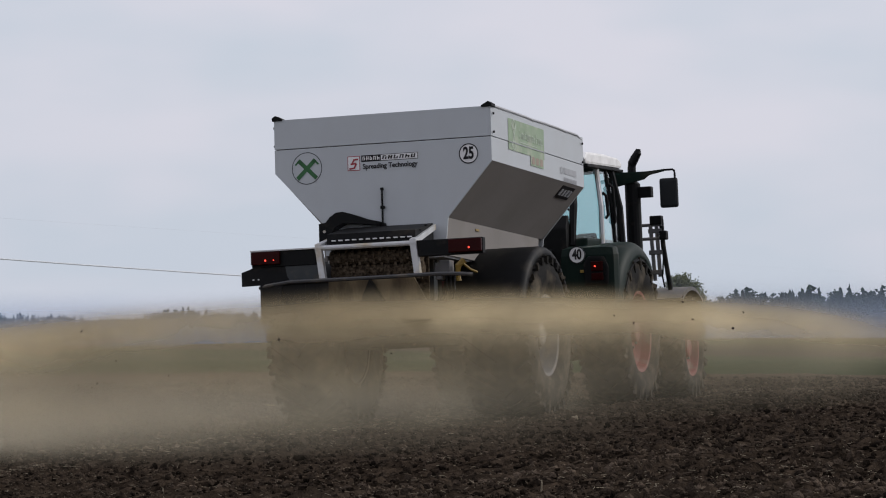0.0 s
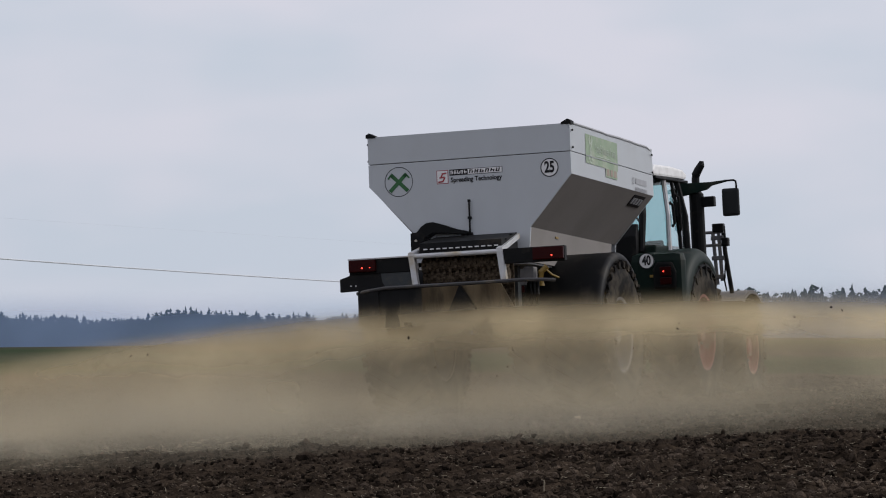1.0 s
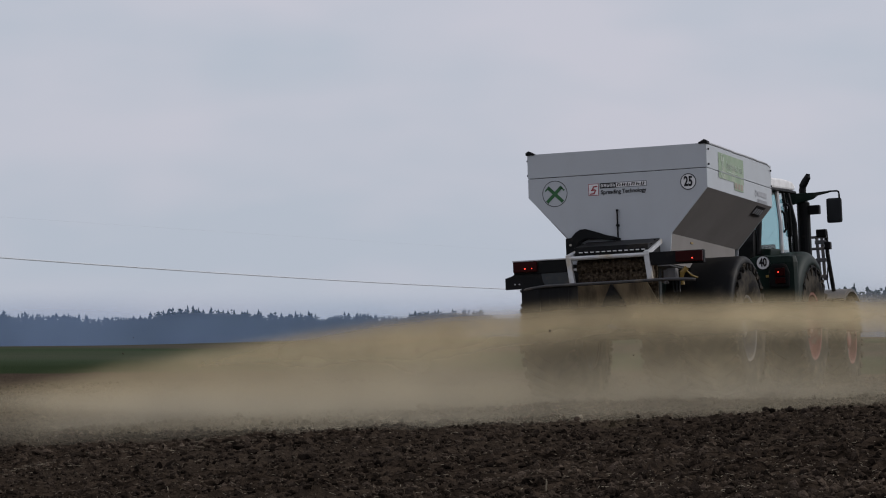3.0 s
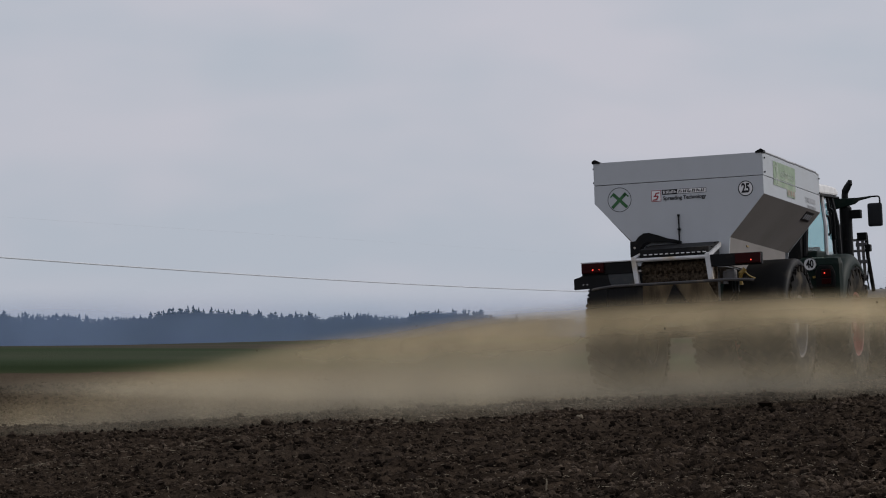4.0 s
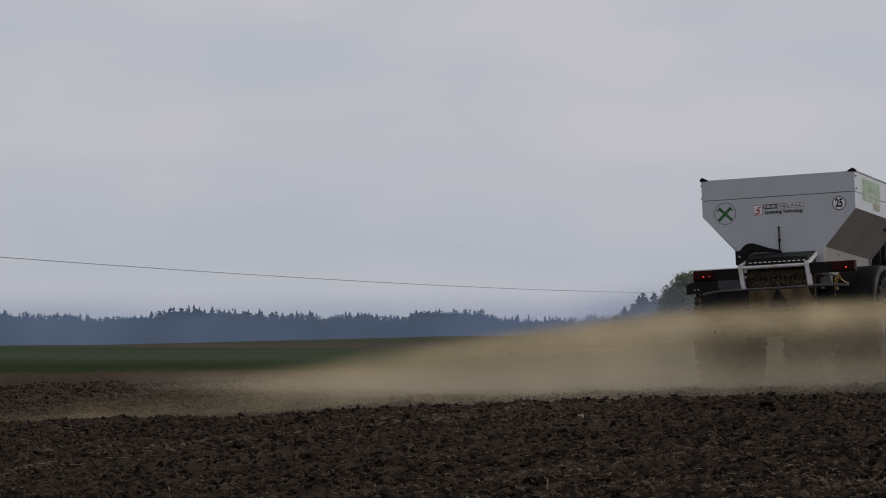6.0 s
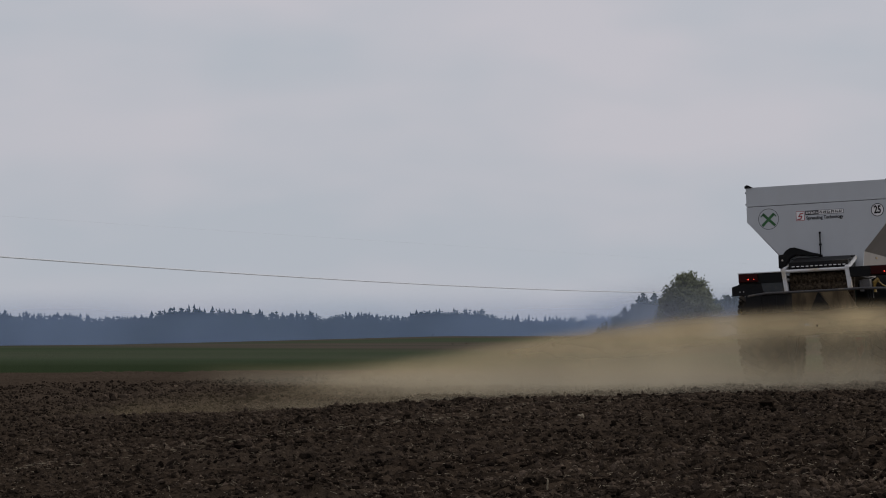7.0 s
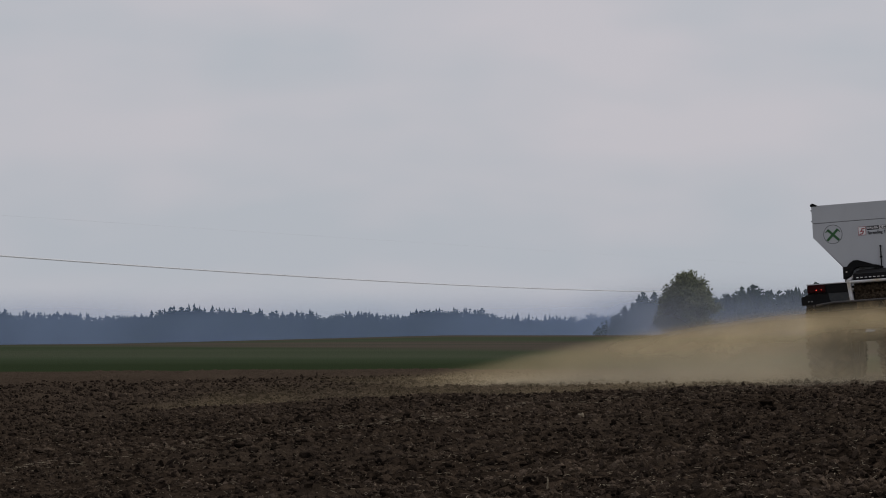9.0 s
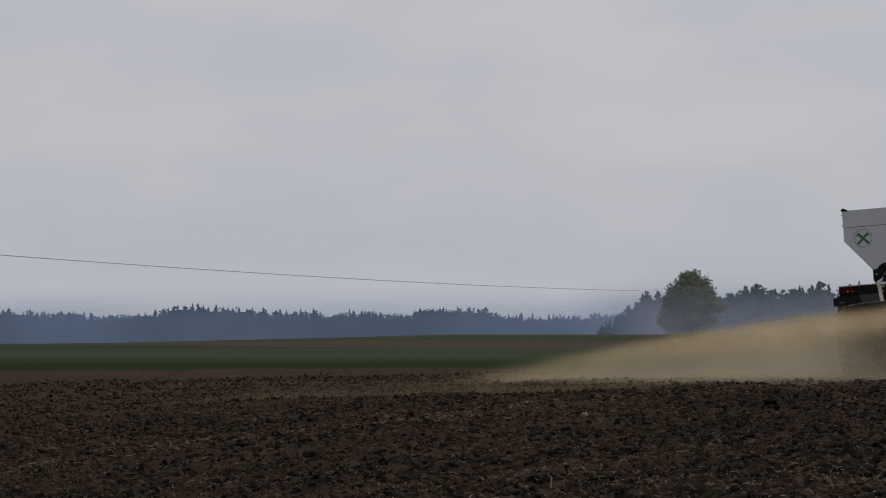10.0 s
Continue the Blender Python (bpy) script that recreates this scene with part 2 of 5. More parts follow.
    body = math_("MULTIPLY", under, smooth(billow, 0.25, 0.7, 0.72, 1.15))
    body = math_("MULTIPLY", body, smooth(v, 0.05, 0.65, lower, 1.0))
    dens = math_("ADD", body, math_("MULTIPLY", core, 1.9 * stream))
    dens = math_("MULTIPLY", dens, smooth(streak, 0.2, 0.8, 0.9, 1.1))
    dens = math_("MULTIPLY", dens, smooth(puff, 0.25, 0.75, 0.85, 1.12))
    for k in (top, foot, side):
        dens = math_("MULTIPLY", dens, k)
    alpha = math_("MINIMUM", math_("MULTIPLY", dens, strength), 0.92)
    # yellow lime in the stream, greyer soil dust below it
    tone = n("ShaderNodeMix")
    tone.data_type = "RGBA"
    tone.inputs[6].default_value, tone.inputs[7].default_value = (0.63, 0.57, 0.43, 1), (0.80, 0.66, 0.41, 1)
    link(smooth(vv, 0.35, 0.80), tone.inputs[0])
    dif, tra, mixd = n("ShaderNodeBsdfDiffuse"), n("ShaderNodeBsdfTranslucent"), n("ShaderNodeMixShader")
    for s in (dif, tra):
        link(tone.outputs[2], s.inputs["Color"])
    mixd.inputs[0].default_value = 0.5
    link(dif.outputs[0], mixd.inputs[1])
    link(tra.outputs[0], mixd.inputs[2])
    clear, fin = n("ShaderNodeBsdfTransparent"), n("ShaderNodeMixShader")
    link(alpha, fin.inputs[0])
    link(clear.outputs[0], fin.inputs[1])
    link(mixd.outputs[0], fin.inputs[2])
    link(fin.outputs[0], out.inputs[0])
    return m


# ---- mesh helpers ----
def mesh_of(bm, name, mat, smooth=False):
    me = bpy.data.meshes.new(name)
    bm.normal_update()
    bm.to_mesh(me)
    bm.free()
    me.materials.append(mat)
    if smooth:
        for p in me.polygons:
            p.use_smooth = True
    return me


def part(name, bm, mat, parent, label="", smooth=False):
    ob = new(name, mesh_of(bm, name, mat, smooth))
    ob.parent = parent
    if label:
        tagged(ob, label)
    return ob


def holder(name, label, category, group="", kind=""):
    ob = new(name)
    ob.empty_display_size = 0.3
    return tagged(ob, label, category, group, kind)


def box(bm, x0, x1, y0, y1, z0, z1, bevel=0.0, m=None):
    r = bmesh.ops.create_cube(bm, size=1.0)
    vs = r["verts"]
    for v in vs:
        v.co = Vector((x0 + (v.co.x + 0.5) * (x1 - x0), y0 + (v.co.y + 0.5) * (y1 - y0), z0 + (v.co.z + 0.5) * (z1 - z0)))
        if m:
            v.co = m @ v.co
    if bevel:
        es = list({e for v in vs for e in v.link_edges})
        bmesh.ops.bevel(bm, geom=es, offset=bevel, segments=2, affect="EDGES", profile=0.6)
    return bm


def prism(bm, pts, axis, a, b, bevel=0.0):
    """A polygon given in the two other axes, drawn out along axis from a to b."""
    def at(p, w):
        return {"x": (w, p[0], p[1]), "y": (p[0], w, p[1]), "z": (p[0], p[1], w)}[axis]
    lo, hi = [bm.verts.new(at(p, a)) for p in pts], [bm.verts.new(at(p, b)) for p in pts]
    fs = [bm.faces.new(lo), bm.faces.new(hi[::-1])]
    for i in range(len(pts)):
        j = (i + 1) % len(pts)
        fs.append(bm.faces.new((lo[j], lo[i], hi[i], hi[j])))
    bmesh.ops.recalc_face_normals(bm, faces=fs)
    if bevel:
        bmesh.ops.bevel(bm, geom=list({e for f in fs for e in f.edges}), offset=bevel, segments=2, affect="EDGES", profile=0.6)
    return bm


def tube(bm, path, radius, sides=10, close=True):
    """A round bar along a path; radius may be one number or one for each point."""
    path = [Vector(p) for p in path]
    rad = radius if isinstance(radius, (list, tuple)) else [radius] * len(path)
    rings = []
    up = Vector((0.13, 0.21, 0.97))
    for i, p in enumerate(path):
        d = (path[min(i + 1, len(path) - 1)] - path[max(i - 1, 0)]).normalized()
        s = d.cross(up)
        if s.length < 0.05:
            s = d.cross(Vector((1, 0, 0)))
        s.normalize()
        w = s.cross(d)
        rings.append([bm.verts.new(p + rad[i] * (math.cos(k * 2 * math.pi / sides) * s + math.sin(k * 2 * math.pi / sides) * w)) for k in range(sides)])
    fs = []
    for r0, r1 in zip(rings, rings[1:]):
        for k in range(sides):
            fs.append(bm.faces.new((r0[k], r0[(k + 1) % sides], r1[(k + 1) % sides], r1[k])))
    if close:
        fs += [bm.faces.new(rings[0][::-1]), bm.faces.new(rings[-1])]
    bmesh.ops.recalc_face_normals(bm, faces=fs)
    return bm


def lathe(bm, prof, sides=40, centre=(0, 0, 0)):
    """Turns a profile of (x, radius) about the x axis."""
    c = Vector(centre)
    rings = [[bm.verts.new(c + Vector((x, r * math.cos(k * 2 * math.pi / sides), r * math.sin(k * 2 * math.pi / sides)))) for k in range(sides)] for x, r in prof]
    fs = []
    for r0, r1 in zip(rings, rings[1:]):
        for k in range(sides):
            fs.append(bm.faces.new((r0[k], r0[(k + 1) % sides], r1[(k + 1) % sides], r1[k])))
    bmesh.ops.recalc_face_normals(bm, faces=fs)
    return bm


def ring_flat(bm, cx, cz, r0, r1, y, sides=40, depth=0.004):
    pts = [(math.cos(k * 2 * math.pi / sides), math.sin(k * 2 * math.pi / sides)) for k in range(sides)]
    a = [bm.verts.new((cx + r0 * p[0], y, cz + r0 * p[1])) for p in pts]
    b = [bm.verts.new((cx + r1 * p[0], y, cz + r1 * p[1])) for p in pts]
    for k in range(sides):
        j = (k + 1) % sides
        bm.faces.new((a[k], a[j], b[j], b[k]))
    return bm


def disc_flat(bm, cx, cz, r, y, sides=40):
    bm.faces.new([bm.verts.new((cx + r * math.cos(k * 2 * math.pi / sides), y, cz + r * math.sin(k * 2 * math.pi / sides))) for k in range(sides)])
    return bm


def quad_xz(bm, x0, x1, z0, z1, y, turn=0.0, about=None):
    cx, cz = about or ((x0 + x1) / 2, (z0 + z1) / 2)
    c, s = math.cos(turn), math.sin(turn)
    pts = [(x0, z0), (x1, z0), (x1, z1), (x0, z1)]
    bm.faces.new([bm.verts.new((cx + (px - cx) * c - (pz - cz) * s, y, cz + (px - cx) * s + (pz - cz) * c)) for px, pz in pts])
    return bm


def words(text, size, mat, parent, m, name="lettering", shear=0.0):
    """Flat lettering in the built-in font, made into a mesh."""
    cu = bpy.data.curves.new(name, "FONT")
    cu.body, cu.size, cu.align_x, cu.align_y, cu.extrude, cu.shear = text, size, "CENTER", "CENTER", 0.001, shear
    cu.offset = size * (0.034 if len(text) < 4 else 0.024)
    tmp = bpy.data.objects.new(name, cu)
    scene.collection.objects.link(tmp)
    dg = bpy.context.evaluated_depsgraph_get()
    me = bpy.data.meshes.new_from_object(tmp.evaluated_get(dg))
    bpy.data.objects.remove(tmp)
    me.materials.clear()
    me.materials.append(mat)
    me.transform(m)
    ob = new(name, me)
    ob.parent = parent
    return ob


B = bmesh.new


# ---- ground ----
def soft(v, lim):
    return lim * np.tanh(v / lim)


def smoothstep(a, b, v):
    t = np.clip((v - a) / (b - a), 0, 1)
    return t * t * (3 - 2 * t)


def ground_z(x, y):
    """Height of the field: a gentle cross slope close by, long swells beyond, a valley before the far woods."""
    x, y = np.asarray(x, float), np.asarray(y, float)
    xs, ys = soft(x, 14.0), (np.minimum(y, 80) - 45) / 10
    near = -1.052 + 0.0456 * xs - 0.0295 * ys - 0.00147 * xs * xs - 0.01277 * xs * ys + 0.0108 * ys * ys
    # the far crest dips towards the left
    crest = -0.85 + 0.027 * np.minimum(soft(x, 90), 0) * smoothstep(120, 380, y)
    mid = -1.12 + (crest + 1.12) * smoothstep(70, 300, y)
    z = near + (mid - near) * smoothstep(62, 110, y)
    z = z - 17.0 * smoothstep(400, 900, y) + 13.0 * smoothstep(2250, 2750, y)
    return z + EYE_Z


def lattice(x, y, seed):
    """Value noise between -1 and 1 over a unit lattice."""
    tab = np.random.RandomState(seed).uniform(-1, 1, (512, 512))
    xi, yi = np.floor(x).astype(int), np.floor(y).astype(int)
    u, w = x - xi, y - yi
    u, w = u * u * (3 - 2 * u), w * w * (3 - 2 * w)
    g = lambda a, c: tab[a % 512, c % 512]
    return (g(xi, yi) * (1 - u) + g(xi + 1, yi) * u) * (1 - w) + (g(xi, yi + 1) * (1 - u) + g(xi + 1, yi + 1) * u) * w


def tilth(x, y):
    """Relief of the tilled soil: swells, ridges along the working direction, clods."""
    a, c = x * 0.93 - y * 0.36, x * 0.36 + y * 0.93
    z = 0.045 * lattice(x * 0.7, y * 0.5, 1) + 0.03 * lattice(a * 2.0, c * 0.8, 2)
    z = z + 0.025 * np.maximum(0, lattice(x * 4.3, y * 4.3, 3)) + 0.04 * np.maximum(0, lattice(x * 9.1, y * 9.1, 4)) ** 1.5
    return z + 0.028 * lattice(x * 17, y * 17, 5) - 0.02


def grid_sheet(xs, ys, rough):
    X, Y = np.meshgrid(xs, ys)
    Z = ground_z(X, Y)
    if rough:
        fade = 1 - smoothstep(78, 92, Y)
        Z = Z + fade * tilth(X, Y)
    co = np.stack([X, Y, Z], -1).reshape(-1, 3)
    w = len(xs)
    i = np.arange(len(ys) - 1)[:, None] * w + np.arange(w - 1)[None]
    f = np.stack([i, i + 1, i + w + 1, i + w], -1).reshape(-1, 4)
    return co, f


def build_ground():
    fine = np.arange(-9, 9.001, 0.05)
    xs = np.concatenate([-np.geomspace(2600, 9.3, 36), fine, np.geomspace(9.3, 2600, 36)])
    ys = np.concatenate([-np.geomspace(300, 6, 10), np.arange(-5, 11, 1.0), np.arange(11, 34, 0.045), np.arange(34, 92, 0.12), np.geomspace(92, 3900, 70)])
    co, f = grid_sheet(xs, ys, True)
    me = bpy.data.meshes.new("ground")
    me.from_pydata(co.tolist(), [], f.tolist())
    me.materials.append(ground_material())
    me.polygons.foreach_set("use_smooth", [True] * len(me.polygons))
    ob = new("ground", me)
    return tagged(ob, "dark brown tilled field with green strips of young crop beyond", "ground", kind="structure")


build_ground()


def clump_sheet(name, label, category, mat, count, spread, sizes, seed, flat=0.75):
    """Many rough little lumps sown over the field in one mesh."""
    rng = np.random.RandomState(seed)
    bm = bmesh.new()
    bmesh.ops.create_icosphere(bm, subdivisions=1, radius=1.0)
    base = np.array([v.co[:] for v in bm.verts])
    tri = np.array([[v.index for v in f.verts] for f in bm.faces])
    bm.free()
    x, y = spread(rng, count)
    s = sizes(rng, count, y)
    V = base[None] * (1 + rng.uniform(-0.5, 0.4, (count, len(base), 1)))
    a = rng.uniform(0, 6.28, count)
    V = V * (s[:, None, None] * np.stack([np.ones(count), rng.uniform(0.6, 1.1, count), rng.uniform(0.5, 1.0, count) * flat], -1)[:, None])
    c, sn = np.cos(a)[:, None], np.sin(a)[:, None]
    V = np.stack([V[..., 0] * c - V[..., 1] * sn, V[..., 0] * sn + V[..., 1] * c, V[..., 2]], -1)
    V += np.stack([x, y, ground_z(x, y) + tilth(x, y) + 0.2 * s], -1)[:, None]
    F_ = (tri[None] + (np.arange(count) * len(base))[:, None, None]).reshape(-1, 3)
    me = bpy.data.meshes.new(name)
    me.from_pydata(V.reshape(-1, 3).tolist(), [], F_.tolist())
    me.materials.append(mat)
    return tagged(new(name, me), label, category, kind="stuff")


def sown(lo, hi, k=0.17, power=1.0):
    def f(rng, n):
        y = lo + (hi - lo) * rng.uniform(0, 1, n) ** power
        return rng.uniform(-1, 1, n) * (k * y + 1), y
    return f


clump_sheet("soil_clods", "loose brown clods and crumbs over the tilled field", "soil", M["clod"], 68000, sown(12, 72, 0.15, 1.4),
            lambda r, n, y: 0.006 + 0.020 * r.uniform(0, 1, n) ** 3 + 0.0003 * y, 5, 1.1)
clump_sheet("large_soil_clods", "fist-sized brown lumps of soil lying on the field", "soil", M["clod"], 1200, sown(26, 70, 0.15, 0.8),
            lambda r, n, y: 0.035 + 0.06 * r.uniform(0, 1, n) ** 3, 6)


def build_straw():
    rng = np.random.RandomState(9)
    n = 11000
    y = 12 + 40 * rng.uniform(0, 1, n) ** 1.3
    x = rng.uniform(-1, 1, n) * (0.16 * y + 0.5)
    a, ln, tilt = rng.uniform(0, 6.28, n), 0.008 + 0.035 * rng.uniform(0, 1, n) ** 3, rng.uniform(-0.3, 0.6, n)
    # wheel lanes of an earlier pass, strewn with stubble
    lane = np.arange(n) < 1100
    k = rng.uniform(0, 1, n)
    which = rng.randint(0, 2, n) * 2.3
    x = np.where(lane, -5.0 + 11.0 * k + rng.normal(0, 0.05, n), x)
    y = np.where(lane, 25.0 + 24.0 * k + which + rng.normal(0, 0.25, n), y)
    a = np.where(lane, 0.25 + rng.normal(0, 0.12, n), a)
    ln = np.where(lane, 0.03 + ln, ln)
    tilt = np.where(lane, 0.0, tilt)
    z = ground_z(x, y) + tilth(x, y) + 0.02
    vs, fs = [], []
    for i in range(n):
        d = Vector((math.cos(a[i]) * math.cos(tilt[i]), math.sin(a[i]) * math.cos(tilt[i]), math.sin(tilt[i]))) * ln[i]
        s = d.cross(Vector((0, 0, 1))).normalized() * 0.0019
        u = Vector((0, 0, 0.0019))
        p = Vector((x[i], y[i], z[i]))
        k = len(vs)
        for e in (p - d / 2, p + d / 2):
            vs += [e + s, e + u, e - s]
        fs += [(k, k + 1, k + 4, k + 3), (k + 1, k + 2, k + 5, k + 4), (k + 2, k, k + 3, k + 5), (k, k + 2, k + 1), (k + 3, k + 4, k + 5)]
    me = bpy.data.meshes.new("straw")
    me.from_pydata([v[:] for v in vs], [], fs)
    me.materials.append(M["straw"])
    tagged(new("straw", me), "pale dry stalks scattered on the tilled soil", "straw", kind="stuff")


build_straw()


def spot(px, py):
    """Where the line of sight through a place of the picture meets the field."""
    for d in np.arange(11, 90, 0.05):
        x = (px - 784) / F * d
        if EYE_Z + (583 - py) / F * d < float(ground_z(x, d)) + 0.02:
            break
    return x, float(d), float(ground_z(x, d))


def build_lump(px, py, w, h, seed, name="soil_lump", label="large dark lump of turned soil on the field", mat="clod"):
    rng = np.random.RandomState(seed)
    x, y, z = spot(px, py)
    bm = B()
    for k in range(5):
        c = Vector((rng.uniform(-0.5, 0.5) * w, rng.uniform(-0.3, 0.3) * w, h * rng.uniform(0.0, 0.35)))
        bmesh.ops.create_icosphere(bm, subdivisions=2, radius=1.0, matrix=Matrix.Translation(c) @ Matrix.Diagonal((w * rng.uniform(0.2, 0.35), w * rng.uniform(0.2, 0.3), h * rng.uniform(0.4, 0.7), 1)))
    for p in bm.verts:
        p.co += noise.noise_vector(p.co * 11 + Vector((seed, 0, 0))) * 0.45 * h
    ob = new(name, mesh_of(bm, name, M[mat], True))
    ob.matrix_basis = pose(x, y, z)
    return tagged(ob, label, "soil" if mat == "clod" else "stone", "lumps on the field")


for k, (px, py, w, h) in enumerate(((432, 706, 0.40, 0.13), (212, 704, 0.34, 0.12), (258, 704, 0.24, 0.08), (542, 708, 0.26, 0.08), (822, 710, 0.42, 0.09))):
    build_lump(px, py, w, h, 40 + k)
build_lump(1031, 737, 0.09, 0.06, 60, "field_stone", "small pale stone lying on the tilled soil", "straw")


def build_stalk(px, py, h):
    x, y, z = spot(px, py)
    bm = B()
    tube(bm, [(0, 0, -0.02), (0.004, 0, h * 0.6), (0.002, 0.002, h)], [0.005, 0.005, 0.003], 6)
    ob = new("stalk", mesh_of(bm, "stalk", M["straw"]))
    ob.matrix_basis = pose(x, y, z + 0.02)
    return tagged(ob, "short pale dry stalk standing in the soil", "stalk")


build_stalk(299, 878, 0.06)
build_stalk(968, 860, 0.04)


# ---- distance ----
def spruce_into(vs, fs, x, y, z, h, r, rng, tiers):
    """A conifer: tapered trunk below, uneven tiers of drooping boughs with gaps, a thin leader on top."""
    lean = rng.uniform(-0.02, 0.02)
    k = len(vs)
    tr = 0.02 * h
    vs += [(x + tr, y, z), (x - tr * 0.5, y + tr * 0.8, z), (x - tr * 0.5, y - tr * 0.8, z), (x + lean * h, y, z + h)]
    fs += [(k, k + 1, k + 3), (k + 1, k + 2, k + 3), (k + 2, k, k + 3)]
    full = rng.uniform(0.4, 0.8)
    for t in range(tiers):
        u = (t + rng.uniform(-0.3, 0.3)) / tiers
        u = min(max(u, 0.0), 0.97)
        zb, zt = z + h * (0.05 + 0.88 * u), z + h * min(0.99, 0.05 + 0.88 * u + 1.5 / tiers)
        rb = r * (1 - u) ** full * rng.uniform(0.7, 1.25) + 0.09 * r
        k, m = len(vs), 10
        off, sx = rng.uniform(0, 6.28), rng.uniform(-0.35, 0.35) * rb
        for i in range(m):
            w = rb * (1.15 if i % 2 == 0 else 0.35) * rng.uniform(0.5, 1.35)
            vs.append((x + sx + w * math.cos(off + i * 6.2832 / m), y + w * math.sin(off + i * 6.2832 / m), zb + h * 0.05 * rng.uniform(-1, 1)))
        vs.append((x + lean * h * u, y, zt))
        for i in range(m):
            fs.append((k + i, k + (i + 1) % m, k + m))


def broad_into(vs, fs, x, y, z, h, r, rng, n=60):
    """A broadleaved or pine crown of uneven clumps."""
    lop = rng.uniform(-0.3, 0.3)
    for _ in range(n):
        d = Vector((rng.normal(), rng.normal(), rng.normal())).normalized() * rng.uniform(0.1, 1.0) ** 0.5
        c = Vector((x + (d.x + lop * d.z) * r, y + d.y * r, z + h * 0.55 + d.z * h * 0.42))
        s = r * rng.uniform(0.16, 0.42) * (70 / n) ** 0.45
        k = len(vs)
        for e in ((1, 0, 0), (-1, 0, 0), (0, 1, 0), (0, -1, 0), (0, 0, 1), (0, 0, -1)):
            vs.append((c.x + e[0] * s * rng.uniform(0.5, 1.3), c.y + e[1] * s * rng.uniform(0.5, 1.3), c.z + e[2] * s * rng.uniform(0.4, 1.0)))
        for a, b, c_ in ((0, 2, 4), (2, 1, 4), (1, 3, 4), (3, 0, 4), (2, 0, 5), (1, 2, 5), (3, 1, 5), (0, 3, 5)):
            fs.append((k + a, k + b, k + c_))


def wood(name, label, dist, px0, px1, top, tall, rows, step, seed, broad=0.05, rise=6.0, deep=0.02, girth=(0.13, 0.19), short=0.86, tiers=8, clumps=70):
    """A belt of trees on rising ground; top(u) is the height of its tree line over the eye's level, tall the trees' height."""
    rng = np.random.RandomState(seed)
    vs, fs = [], []
    for row in range(rows):
        d = dist * (1 + deep * row)
        x, x1 = (px0 - 784) / F * d, (px1 - 784) / F * d
        while x < x1:
            u = x / d * F + 784
            h = tall * (rng.uniform(short, 1.0) if rng.uniform() < 0.9 else rng.uniform(0.98, 1.06))
            zb = EYE_Z + (top(u) - rise * (rows - 1 - row)) * d / F - tall
            if rng.uniform() < broad:
                broad_into(vs, fs, x, d + rng.uniform(-8, 8), zb, h * rng.uniform(0.86, 0.97), h * rng.uniform(0.12, 0.20), rng, clumps)
            else:
                spruce_into(vs, fs, x, d + rng.uniform(-8, 8), zb, h, h * rng.uniform(*girth), rng, tiers)
            x += step * rng.uniform(0.4, 1.6)
    me = bpy.data.meshes.new(name)
    me.from_pydata(vs, [], fs)
    me.materials.append(M["spruce"])
    return tagged(new(name, me), label, "woods", kind="stuff")


def far_top(u):
    pts = [(-400, 28), (0, 31), (90, 27), (160, 24), (255, 23), (290, 34), (340, 39), (420, 33), (500, 27), (540, 30), (570, 24), (650, 27),
           (720, 24), (745, 34), (800, 35), (860, 29), (900, 21), (1000, 19), (1060, 24), (1100, 18), (1300, 22), (2000, 30)]
    return 6 + float(np.interp(u, [p[0] for p in pts], [p[1] for p in pts]))


def near_top(u):
    pts = [(1040, 10), (1090, 18), (1112, 42), (1130, 58), (1160, 60), (1200, 62), (1290, 70), (1330, 76), (1360, 68), (1395, 70), (1410, 76),
           (1440, 76), (1470, 74), (1500, 82), (1540, 74), (1600, 74), (2000, 70)]
    return 11 + float(np.interp(u, [p[0] for p in pts], [p[1] for p in pts]))


wood("far_woods", "far hazy blue-green spruce forest along the horizon", 2300, -300, 1250, far_top, 20, 7, 1.7, 3, 0.6, 6.0, 0.02, clumps=60)
wood("spruce_wood", "dark spruce wood standing behind the fields", 900, 1060, 1900, near_top, 15, 5, 1.1, 4, 0.45, 7.0, 0.02, (0.13, 0.20), 0.80, 17, 240)


